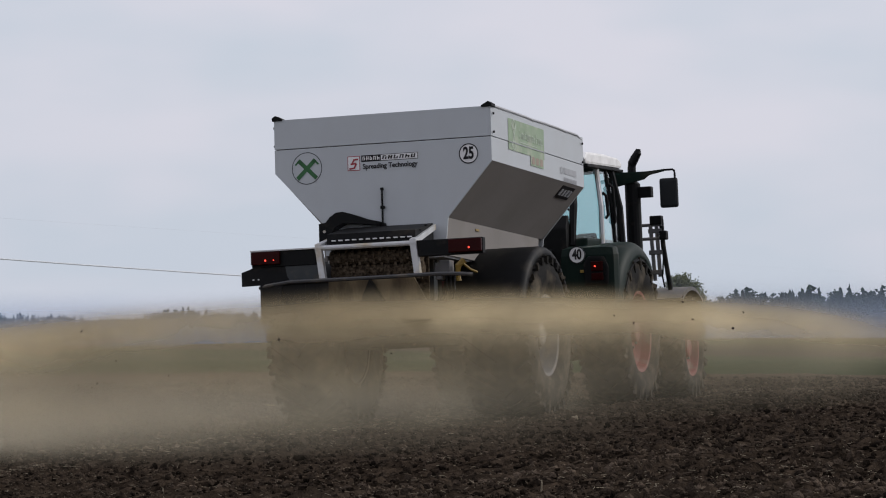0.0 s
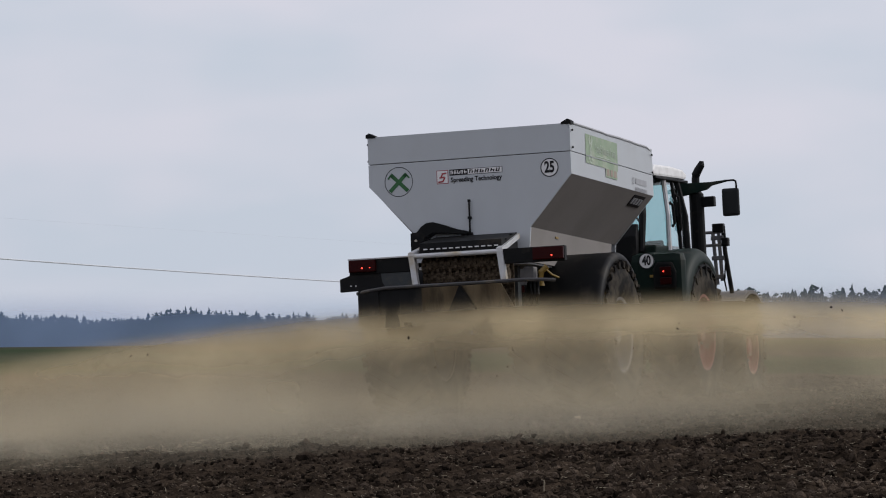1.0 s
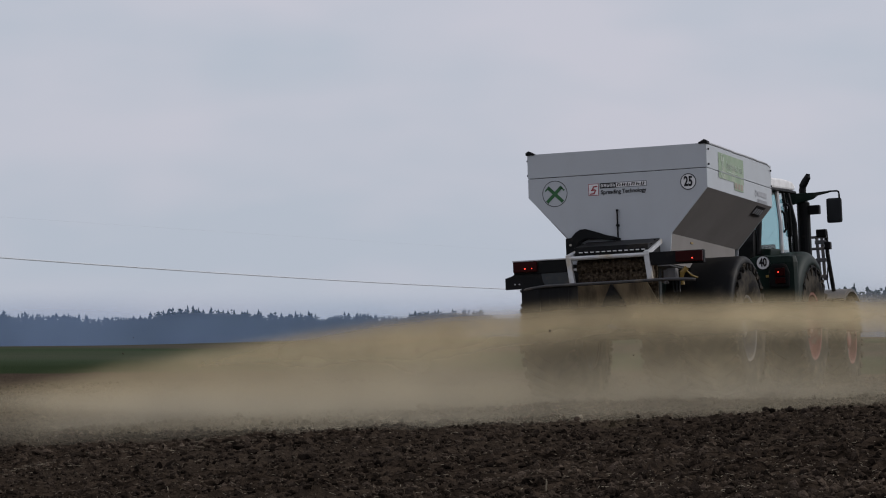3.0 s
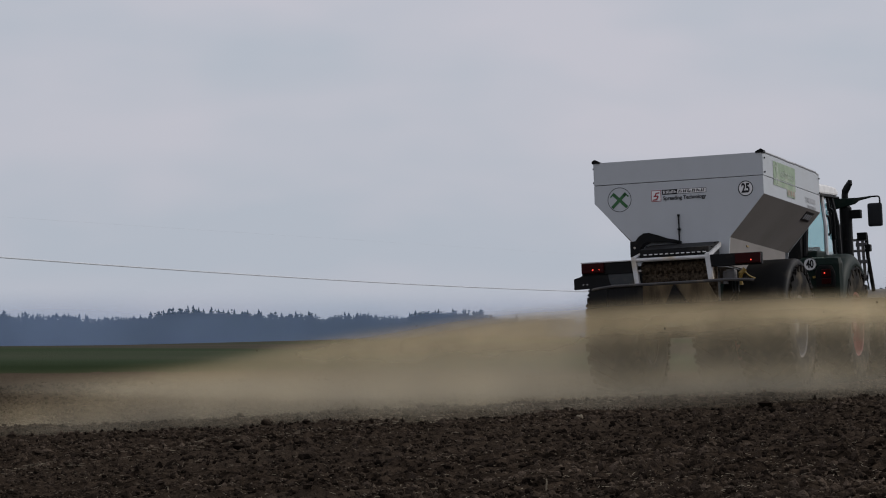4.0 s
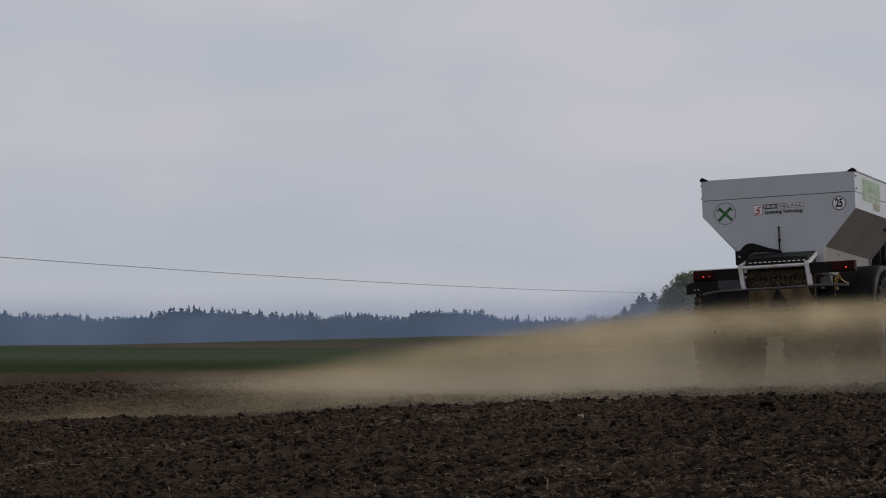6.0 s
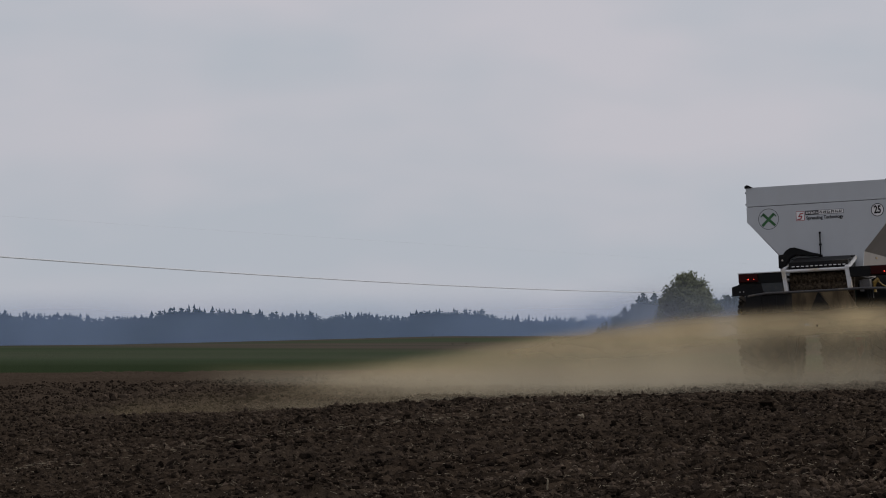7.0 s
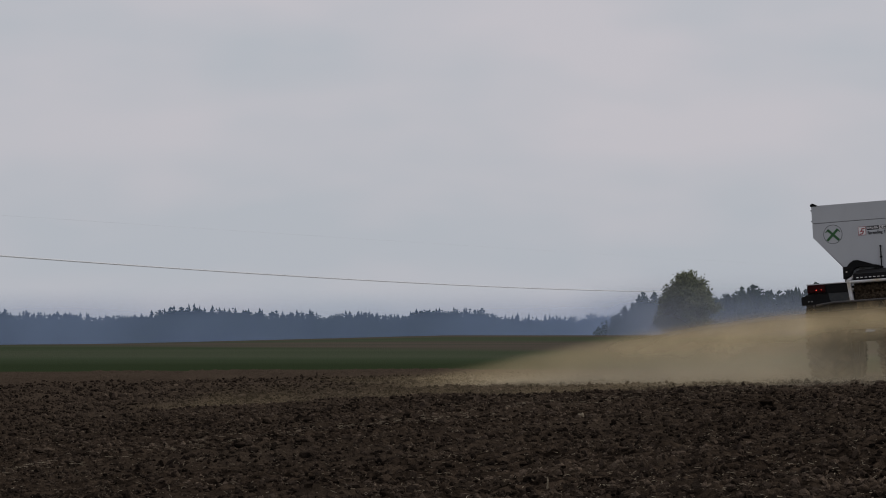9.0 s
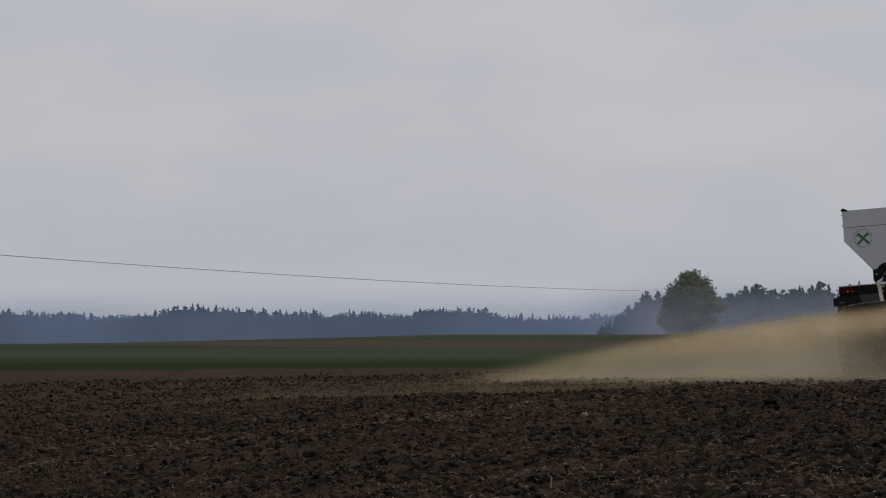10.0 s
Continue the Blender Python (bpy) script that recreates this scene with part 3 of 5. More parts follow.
def build_tree(x, y, zb, h, r, seed, leaves):
    """A broadleaved field tree: tapered trunk, forking limbs, crown of many small leaves with gaps."""
    rng = np.random.RandomState(seed)
    thing = holder("field_tree", "rounded broadleaved tree in light spring leaf beside the wood", "tree")
    thing.matrix_basis = pose(x, y, zb)
    bm = B()
    tube(bm, [(0, 0, -0.5), (0.05, 0, h * 0.2), (0, 0.1, h * 0.45), (0.1, 0, h * 0.8)], [0.28, 0.22, 0.16, 0.04], 8)
    part("trunk", bm, M["bark"], thing)
    vs, fs = [], []
    for _ in range(16):
        a, z0 = rng.uniform(0, 6.28), rng.uniform(0.18, 0.6) * h
        ln = r * rng.uniform(0.5, 0.9)
        bm = B()
        tip = Vector((math.cos(a) * ln, math.sin(a) * ln, z0 + rng.uniform(0.1, 0.35) * h))
        tube(bm, [(0, 0, z0), tip * 0.5 + Vector((0, 0, z0 * 0.5)) * 0.8, tip], [0.10, 0.06, 0.02], 6)
        part("limb", bm, M["bark"], thing)
    clumps = []
    for _ in range(150):
        d = Vector((rng.normal(), rng.normal(), rng.normal())).normalized() * rng.uniform(0.2, 1.0) ** 0.6
        waist = 1 - 0.35 * abs(d.z + 0.15) ** 1.5
        clumps.append(Vector((d.x * r * waist, d.y * r * waist, h * 0.52 + d.z * h * 0.45 * rng.uniform(0.82, 1.0))))
    for _ in range(leaves):
        c = clumps[rng.randint(len(clumps))] + Vector((rng.normal(), rng.normal(), rng.normal())) * r * 0.11
        s = rng.uniform(0.10, 0.24)
        p = Vector((rng.normal(), rng.normal(), rng.normal())).normalized() * s
        q = p.orthogonal().normalized() * s * 0.7
        k = len(vs)
        vs += [(c + p)[:], (c + q)[:], (c - p)[:], (c - q)[:]]
        fs.append((k, k + 1, k + 2, k + 3))
    me = bpy.data.meshes.new("crown")
    me.from_pydata(vs, [], fs)
    me.materials.append(M["leaf"])
    ob = new("crown", me)
    ob.parent = thing
    return thing


def at_column(px, d):
    return (px - 784) / F * d


build_tree(at_column(1219, 520), 520, EYE_Z - 3.0, 12.4, 4.6, 12, 36000)
build_tree(at_column(1180, 540), 540, EYE_Z - 3.0, 9.0, 2.1, 13, 3500)


def build_cable(name, label, a, b, sag, radius):
    a, b = Vector(a), Vector(b)
    bm = B()
    tube(bm, [a.lerp(b, k / 24) - Vector((0, 0, sag * 4 * (k / 24) * (1 - k / 24))) for k in range(25)], radius, 6)
    ob = new(name, mesh_of(bm, name, M["cable"]))
    return tagged(ob, label, "cable")


def along(px, py, d):
    return (at_column(px, d), d, EYE_Z + (583 - py) / F * d)


P0, P1 = along(0, 441, 300), along(1205, 518.5, 620)
L0, L1 = along(0, 379, 300), along(1800, 492, 900)
out0 = Vector(P0) + (Vector(P0) - Vector(P1)) * 0.25
out1 = Vector(L0) + (Vector(L0) - Vector(L1)) * 0.12
build_cable("power_cable", "thin grey overhead cable sagging over the fields", out0, P1, 1.1, 0.09)
build_cable("upper_cable", "hair-thin pale overhead wire over the fields", out1, L1, 0.5, 0.005)
for q in (out0, Vector(P1), out1, Vector(L1)):
    bm = B()
    g = float(ground_z(q[0], q[1])) - 1
    tube(bm, [(q[0], q[1], g), (q[0], q[1], q[2] + 0.1)], [0.16, 0.11], 8)
    tagged(new("utility_pole", mesh_of(bm, "utility_pole", M["pole"])), "weathered wooden pole carrying an overhead cable", "pole", "cable poles")


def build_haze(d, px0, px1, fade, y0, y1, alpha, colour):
    """A tinted sheet standing in for the haze before a wood; it thins out upwards (from y0 to y1) and towards its near
    end.
    """
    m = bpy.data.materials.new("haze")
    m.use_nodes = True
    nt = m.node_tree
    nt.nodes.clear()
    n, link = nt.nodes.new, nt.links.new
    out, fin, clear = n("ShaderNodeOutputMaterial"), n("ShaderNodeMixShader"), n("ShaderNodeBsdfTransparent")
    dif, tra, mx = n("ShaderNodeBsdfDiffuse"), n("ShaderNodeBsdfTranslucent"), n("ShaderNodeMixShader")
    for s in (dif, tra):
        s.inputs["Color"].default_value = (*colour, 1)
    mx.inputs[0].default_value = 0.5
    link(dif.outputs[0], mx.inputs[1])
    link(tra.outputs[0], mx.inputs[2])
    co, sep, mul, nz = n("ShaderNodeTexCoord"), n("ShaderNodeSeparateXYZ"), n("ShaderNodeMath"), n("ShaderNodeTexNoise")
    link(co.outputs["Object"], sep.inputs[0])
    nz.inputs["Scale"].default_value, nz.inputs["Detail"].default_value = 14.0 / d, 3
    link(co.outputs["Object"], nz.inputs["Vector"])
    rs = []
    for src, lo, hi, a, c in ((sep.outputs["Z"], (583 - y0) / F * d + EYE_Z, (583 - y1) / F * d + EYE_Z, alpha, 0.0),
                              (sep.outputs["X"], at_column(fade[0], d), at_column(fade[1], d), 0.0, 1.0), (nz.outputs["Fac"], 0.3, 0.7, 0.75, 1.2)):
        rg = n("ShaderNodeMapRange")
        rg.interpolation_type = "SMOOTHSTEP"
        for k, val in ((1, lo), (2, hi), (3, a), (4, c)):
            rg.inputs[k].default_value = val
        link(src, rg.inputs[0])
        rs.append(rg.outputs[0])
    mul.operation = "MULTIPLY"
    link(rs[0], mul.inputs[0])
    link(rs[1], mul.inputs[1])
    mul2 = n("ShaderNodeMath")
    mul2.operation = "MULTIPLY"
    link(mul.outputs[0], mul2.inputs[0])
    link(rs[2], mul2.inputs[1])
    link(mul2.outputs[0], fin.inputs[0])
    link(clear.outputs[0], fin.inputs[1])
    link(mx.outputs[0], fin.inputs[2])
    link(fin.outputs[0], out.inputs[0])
    bm = B()
    xs = [at_column(px0 + (px1 - px0) * k / 20, d) for k in range(21)]
    lo = [bm.verts.new((x, d, -20)) for x in xs]
    hi = [bm.verts.new((x, d, (583 - y1) / F * d + EYE_Z)) for x in xs]
    for k in range(20):
        bm.faces.new((lo[k], lo[k + 1], hi[k + 1], hi[k]))
    tagged(new("haze_sheet", mesh_of(bm, "haze_sheet", m)), "translucent bluish sheet standing in for distance haze before the woods", "haze", kind="stuff")


# added sheets whose bluish colour pales the trees behind, as distance haze would
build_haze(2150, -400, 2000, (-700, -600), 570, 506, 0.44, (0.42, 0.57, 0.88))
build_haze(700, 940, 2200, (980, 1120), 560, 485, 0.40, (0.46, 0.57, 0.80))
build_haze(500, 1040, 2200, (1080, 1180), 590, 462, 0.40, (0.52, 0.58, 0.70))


# ---- the spreader trailer: x to its right, y ahead, z up, from the ground below its rear wall ----
def lugs(bm, r, w, count, depth):
    """Slanted tractor lugs in two staggered rows."""
    for side in (-1, 1):
        for k in range(count):
            a = (k + (0.5 if side > 0 else 0)) * 2 * math.pi / count
            m = Matrix.Rotation(a, 4, "X") @ Matrix.Translation((side * w * 0.25, 0, r)) @ Matrix.Rotation(side * radians(38), 4, "Z")
            box(bm, -w * 0.30, w * 0.30, -0.028, 0.028, -depth * 0.9, depth * 0.75, 0, m)
            # shoulder of the lug, running down the sidewall
            m = Matrix.Rotation(a, 4, "X") @ Matrix.Translation((side * w * 0.465, -w * 0.17, r - depth * 1.6))
            box(bm, -0.03, 0.022, -0.03, 0.03, -depth * 1.6, depth * 1.6, 0, m)


def build_wheel(parent, x, y, z, r, w, side, rim_mat, rim_r, label, lug_count=20, lug_depth=0.042):
    """side +1: its outer face looks to the right."""
    hub = new("wheel")
    hub.empty_display_size = 0.2
    hub.parent = parent
    hub.matrix_basis = pose(x, y, z)
    if label:
        tagged(hub, label)
    h = w / 2
    bm = B()
    lathe(bm, [(-h * 0.80, rim_r), (-h * 0.97, rim_r + 0.07), (-h, r - 0.20), (-h * 0.93, r - 0.09), (-h * 0.7, r - 0.045), (0, r - 0.032), (h * 0.7, r - 0.045),
               (h * 0.93, r - 0.09), (h, r - 0.20), (h * 0.97, rim_r + 0.07), (h * 0.80, rim_r)], 48)
    for f in bm.faces:
        f.smooth = True
    lugs(bm, r - 0.035, w, lug_count, lug_depth)
    part("tyre", bm, M["rubber"], hub, "dusty black lugged tractor tyre")
    s = side
    bm = B()
    lathe(bm, [(s * h * 0.86, rim_r + 0.015), (s * h * 0.84, rim_r - 0.02), (s * h * 0.5, rim_r - 0.05), (s * h * 0.28, rim_r - 0.10), (s * h * 0.22, rim_r * 0.55), (s * h * 0.45, rim_r * 0.45),
               (s * h * 0.5, 0.12), (s * h * 0.5, 0.0)], 40)
    lathe(bm, [(-s * h * 0.86, rim_r + 0.015), (-s * h * 0.5, rim_r - 0.05), (s * h * 0.28, rim_r - 0.10)], 40)
    rim = part("rim", bm, rim_mat, hub, "dusty steel rim")
    bm = B()
    lathe(bm, [(s * h * 0.48, 0.13), (s * h * 0.72, 0.12), (s * h * 0.76, 0.09), (s * h * 0.76, 0.0)], 20)
    part("hub", bm, rim_mat, rim)
    for k in range(8):
        a = k * math.pi / 4
        bm = B()
        tube(bm, [(s * h * 0.38, 0.19 * math.cos(a), 0.19 * math.sin(a)), (s * h * 0.56, 0.19 * math.cos(a), 0.19 * math.sin(a))], 0.018, 6)
        part("wheel_bolt", bm, M["rim_grey"], rim)
    return hub


def fender_arc(x0, x1, y, z, r, a0, a1, thick=0.03, lip=0.05, steps=40):
    """A mudguard bent about an axle; angles in degrees from straight back over the top."""
    bm = B()
    out, inn = [], []
    for k in range(steps + 1):
        a = radians(a0 + (a1 - a0) * k / steps)
        out.append((y - math.cos(a) * r, z + math.sin(a) * r))
        inn.append((y - math.cos(a) * (r - thick), z + math.sin(a) * (r - thick)))
    prism(bm, out + inn[::-1], "x", x0, x1)
    for xe in (x0, x1):
        inn2 = [(y - math.cos(radians(a0 + (a1 - a0) * k / steps)) * (r - lip - thick), z + math.sin(radians(a0 + (a1 - a0) * k / steps)) * (r - lip - thick)) for k in range(steps + 1)]
        prism(bm, [(p[0], p[1]) for p in inn] + inn2[::-1], "x", xe - 0.012, xe + 0.012)
    return bm


def rounded_guard(x0, x1, y, z, r, a0, a1, out, corner, thick=0.03, steps=36):
    """A mudguard bent about an axle, whose outer shoulder (out: +1 right, -1 left) is rounded over."""
    def section(rr, c, xe):
        arc = [(xe - c + c * math.sin(radians(15 * k)), rr - c + c * math.cos(radians(15 * k))) for k in range(7)]
        return [(x0, rr)] + arc + [(xe, rr - c - 0.05)]
    sec = section(r, corner, x1) + section(r - thick, corner - thick * 0.6, x1 - thick)[::-1]
    if out < 0:
        sec = [(x0 + x1 - x, rad) for x, rad in sec]
    bm = B()
    rings = []
    for k in range(steps + 1):
        a = radians(a0 + (a1 - a0) * k / steps)
        rings.append([bm.verts.new((x, y - math.cos(a) * rad, z + math.sin(a) * rad)) for x, rad in sec])
    n = len(sec)
    for p, q in zip(rings, rings[1:]):
        for k in range(n):
            f = bm.faces.new((p[k], p[(k + 1) % n], q[(k + 1) % n], q[k]))
            f.smooth = True
    bm.faces.new(rings[0][::-1])
    bm.faces.new(rings[-1])
    bmesh.ops.recalc_face_normals(bm, faces=bm.faces)
    return bm


def decals(tr):
    """Prints on the hopper's rear wall and right side."""
    y = -0.014
    em = new("emblem", None)
    em.parent = tr
    tagged(em, "round emblem with crossed green beams on the rear wall")
    bm = B()
    ring_flat(bm, -0.875, 2.75, 0.169, 0.177, y)
    part("ring", bm, M["decal_black"], em)
    for s in (-1, 1):
        bm = B()
        c = (-0.875, 2.745)
        quad_xz(bm, c[0] - 0.155, c[0] + 0.125, c[1] - 0.023, c[1] + 0.023, y - 0.001 * (2 + s), radians(44), c)
        # hooked head of the beam
        for dx, dz, ww, hh in ((0.125, 0.0, 0.035, 0.022), (0.132, -0.028, 0.014, 0.034)):
            quad_xz(bm, c[0] + (dx - ww), c[0] + (dx + ww * 0.4), c[1] + dz - hh, c[1] + dz + hh, y - 0.001 * (2 + s), radians(44), c)
        if s < 0:
            for p in bm.verts:
                p.co.x = 2 * c[0] - p.co.x
        part("beam", bm, M["decal_green"], em)
    # maker's mark: plain shapes
    mk = new("maker_mark", None)
    mk.parent = tr
    tagged(mk, "maker's mark of a red sign and a black and white band")
    bm = B()
    quad_xz(bm, -0.40, -0.255, 2.69, 2.85, y)
    part("red_border", bm, M["decal_red"], mk)
    bm = B()
    quad_xz(bm, -0.392, -0.263, 2.698, 2.842, y - 0.002)
    part("white_field", bm, M["decal_white"], mk)
    bm = B()
    quad_xz(bm, -0.012, 0.408, 2.786, 2.846, y - 0.002)
    part("white_field", bm, M["decal_white"], mk)
    bm = B()
    for z0, x0, x1 in ((2.81, -0.335, -0.275), (2.765, -0.365, -0.30), (2.715, -0.38, -0.315)):
        quad_xz(bm, x0, x1, z0 - 0.009, z0 + 0.009, y - 0.004, 0.1)
    for z0, x0 in ((2.787, -0.335), (2.74, -0.31)):
        quad_xz(bm, x0 - 0.009, x0 + 0.009, z0 - 0.03, z0 + 0.03, y - 0.0045, -0.5)
    part("red_sign", bm, M["decal_red"], mk)
    bm = B()
    quad_xz(bm, -0.24, 0.415, 2.78, 2.852, y)
    part("black_band", bm, M["decal_black"], mk)
    for x0, x1, n, mt in ((-0.228, -0.02, 5, "decal_white"), (0.0, 0.395, 6, "decal_black")):
        bm = B()
        w = (x1 - x0) / n
        lean = 0.0 if mt == "decal_white" else -0.28
        for k in range(n):
            a = x0 + k * w
            quad_xz(bm, a + w * 0.10, a + w * 0.34, 2.796, 2.838, y - 0.004, lean)
            quad_xz(bm, a + w * 0.56, a + w * 0.80, 2.796, 2.838 if k % 2 else 2.824, y - 0.0045, lean)
            z0 = (2.829, 2.813, 2.797)[k % 3]
            quad_xz(bm, a + w * 0.15, a + w * 0.75, z0, z0 + 0.008, y - 0.005)
        part("letter_bars", bm, M[mt], mk)
    face = Matrix.Rotation(radians(90), 4, "X")
    words("Spreading Technology", 0.077, M["decal_black"], tr, Matrix.Translation((0.09, y - 0.002, 2.727)) @ Matrix.Diagonal((0.92, 1, 1, 1)) @ face, "tagline_lettering")
    sg = new("speed_sign", None)
    sg.parent = tr
    tagged(sg, "round white speed sign with black 25")
    bm = B()
    disc_flat(bm, 0.99, 2.797, 0.108, y)
    part("disc", bm, M["decal_white"], sg)
    bm = B()
    ring_flat(bm, 0.99, 2.797, 0.098, 0.110, y - 0.002)
    part("ring", bm, M["decal_black"], sg)
    words("25", 0.18, M["decal_black"], sg, Matrix.Translation((0.99, y - 0.003, 2.797)) @ Matrix.Diagonal((0.68, 1, 1, 1)) @ face, "numerals")
    # right side prints
    turn = Matrix.Translation((1.2525, 0, 0)) @ Matrix.Rotation(radians(90), 4, "Z")

    def side_part(name, bm, mat, par, lift=0.0):
        bmesh.ops.transform(bm, matrix=Matrix.Translation((lift, 0, 0)) @ turn, verts=bm.verts)
        return part(name, bm, mat, par)
    pn = new("green_panel", None)
    pn.parent = tr
    tagged(pn, "faded green printed panel on the hopper side")
    bm = B()
    quad_xz(bm, 0.58, 1.90, 2.885, 3.23, 0)
    side_part("field", bm, M["panel_green"], pn, 0.003)
    bm = B()
    for s in (-1, 1):
        quad_xz(bm, 0.63, 0.93, 3.045, 3.065, 0, s * radians(58))
    ring_flat(bm, 0.78, 3.175, 0.04, 0.055, 0, 20)
    ring_flat(bm, 0.78, 2.945, 0.04, 0.055, 0, 20)
    for k in range(13):
        a = 0.99 + k * 0.064 + (0.03 if k > 8 else 0.0)
        quad_xz(bm, a, a + 0.014, 3.04, 3.145 if k in (0, 3, 4, 9) else 3.11, 0)
        if k % 3:
            quad_xz(bm, a + 0.03, a + 0.042, 3.04, 3.10, 0)
        quad_xz(bm, a + 0.004, a + 0.046, 3.04 + 0.062 * (k % 2), 3.05 + 0.062 * (k % 2), 0)
    quad_xz(bm, 1.0, 1.62, 2.995, 3.005, 0)
    side_part("pale_print", bm, M["pale_print"], pn, 0.006)
    bm = B()
    quad_xz(bm, 1.38, 1.86, 2.78, 2.90, 0)
    side_part("lower_field", bm, M["panel_green"], pn, 0.004)
    bm = B()
    quad_xz(bm, 0.58, 1.90, 2.966, 2.978, 0)
    side_part("joint_line", bm, M["grey_print"], pn, 0.008)
    bm = B()
    for a in (1.42, 1.57, 1.72):
        quad_xz(bm, a, a + 0.10, 2.80, 2.88, 0)
    side_part("brown_print", bm, M["brown_print"], pn, 0.007)
    mk2 = new("side_mark", None)
    mk2.parent = tr
    tagged(mk2, "small grey maker's mark on the hopper side")
    bm = B()
    ring_flat(bm, 2.56, 2.83, 0.03, 0.045, 0, 16)
    quad_xz(bm, 2.66, 3.15, 2.80, 2.87, 0)
    for k in range(9):
        quad_xz(bm, 2.64 + k * 0.06, 2.68 + k * 0.06, 2.715, 2.76, 0)
    side_part("print", bm, M["grey_print"], mk2, 0.003)


def build_trailer():
    tr = holder("spreader_trailer", "white twin-wheeled spreader trailer throwing dust, hitched behind a tractor", "trailer")
    t = 0.012
    # upper hopper walls
    bm = B()
    prism(bm, [(-1.25, 2.968), (-1.25, 2.71), (-0.70, 2.125), (-0.68, 1.78), (0.70, 1.78), (0.735, 2.125), (1.25, 2.71), (1.25, 2.968)], "y", -t, t)
    part("rear_wall", bm, M["white"], tr)
    bm = B()
    prism(bm, [(-1.25, 2.968), (-1.25, 2.71), (-0.70, 2.125), (-0.68, 1.78), (0.70, 1.78), (0.735, 2.125), (1.25, 2.71), (1.25, 2.968)], "y", 3.45, 3.47)
    part("front_wall", bm, M["white"], tr)
    for s in (-1, 1):
        bm = B()
        prism(bm, [(s * 1.25, 2.968), (s * 1.25, 2.71), (s * 1.225, 2.71), (s * 1.225, 2.968)], "y", t, 3.45)
        part("side_wall", bm, M["white"], tr)
        # slope and trough take the darker white: their shade is in the colour
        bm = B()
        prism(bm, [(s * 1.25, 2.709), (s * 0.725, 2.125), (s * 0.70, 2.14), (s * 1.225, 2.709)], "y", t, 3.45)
        part("sloping_wall", bm, M["shaded_white"], tr, "white sloping hopper wall, coloured darker as its shaded underside")
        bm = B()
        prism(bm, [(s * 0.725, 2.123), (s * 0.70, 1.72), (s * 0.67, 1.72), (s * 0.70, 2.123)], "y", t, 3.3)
        part("trough_wall", bm, M["shaded_white"], tr)
        # extension boards with rim
        bm = B()
        box(bm, s * 1.24 - 0.012, s * 1.24 + 0.012, -t, 3.47, 2.976, 3.30, 0.003)
        part("extension_board", bm, M["white"], tr)
        bm = B()
        rng = random.Random(4 + s)
        tube(bm, [(s * 1.245, -0.02 + k * 0.25, 3.303 + rng.uniform(-0.003, 0.005)) for k in range(14)] + [(s * 1.24, 3.42, 3.27)], [0.018] * 14 + [0.015], 8)
        part("tarpaulin_roll", bm, M["grey_print"], tr, "rolled-up grey tarpaulin along the rim")
        bm = B()
        prism(bm, [(s * 1.27, 3.29), (s * 1.27, 3.325), (s * 1.23, 3.35), (s * 1.15, 3.31), (s * 1.15, 3.29)], "y", -0.03, 0.10, 0.004)
        part("corner_cap", bm, M["black"], tr, "black corner cap")
        for yy, zz in ((0.04, 3.22), (0.04, 3.02), (3.40, 3.22), (3.40, 3.0)):
            bm = B()
            tube(bm, [(s * 1.26, yy, zz), (s * 1.275, yy, zz)], 0.014, 8)
            part("bolt", bm, M["black"], tr)
    for y0, y1 in ((-t - 0.004, t), (3.446, 3.474)):
        bm = B()
        box(bm, -1.24, 1.24, y0, y1, 2.976, 3.30, 0.004)
        part("extension_board", bm, M["white"], tr)
    bm = B()
    box(bm, -1.235, 1.235, 0.004, 0.03, 2.94, 3.0)
    box(bm, 1.21, 1.238, 0.03, 3.44, 2.94, 3.0)
    part("joint_strip", bm, M["groove"], tr)
    bm = B()
    box(bm, -0.67, 0.67, 0.02, 3.3, 1.70, 1.73)
    part("trough_floor", bm, M["grey"], tr)
    bm = B()
    box(bm, -1.2, 1.2, 0.05, 3.40, 2.80, 2.83)
    part("load", bm, M["rust"], tr, "brown load inside the hopper")
    decals(tr)
    # plate with unreadable print under the slope
    slope = Vector((0.525, 0, 0.584)).normalized()
    nrm = Vector((0.584, 0, -0.525)).normalized()
    fr = Matrix((slope, Vector((0, 1, 0)), nrm)).transposed().to_4x4()
    for nm, mt, a, b, up in (("plate", "decal_black", 0.085, 0.24, 0.006), ("plate_bars", "grey_print", 0.0, 0.0, 0.012)):
        bm = B()
        if a:
            box(bm, -a, a, -b, b, 0, up)
        else:
            for k in range(4):
                box(bm, -0.045, 0.04, -0.2 + k * 0.11, -0.13 + k * 0.11, 0.004, up)
        bmesh.ops.transform(bm, matrix=Matrix.Translation((1.165, 2.96, 2.612)) @ fr, verts=bm.verts)
        part(nm, bm, M[mt], tr)
    bm = B()
    box(bm, 0.722, 0.732, 0.95, 1.06, 2.045, 2.07)
    part("sticker", bm, M["yellow"], tr, "small yellow warning sticker")
    # level rod on the rear wall
    bm = B()
    tube(bm, [(0, -0.045, 2.05), (0, -0.045, 2.475)], 0.011, 8)
    box(bm, -0.02, 0.02, -0.06, -0.012, 2.255, 2.285, 0.004)
    box(bm, -0.016, 0.016, -0.06, -0.03, 2.455, 2.485, 0.004)
    box(bm, -0.03, 0.03, -0.065, -0.012, 2.06, 2.10, 0.004)
    part("gauge_rod", bm, M["black"], tr, "thin black gauge rod on the rear wall")
    # black curved cover at the outlet
    bm = B()
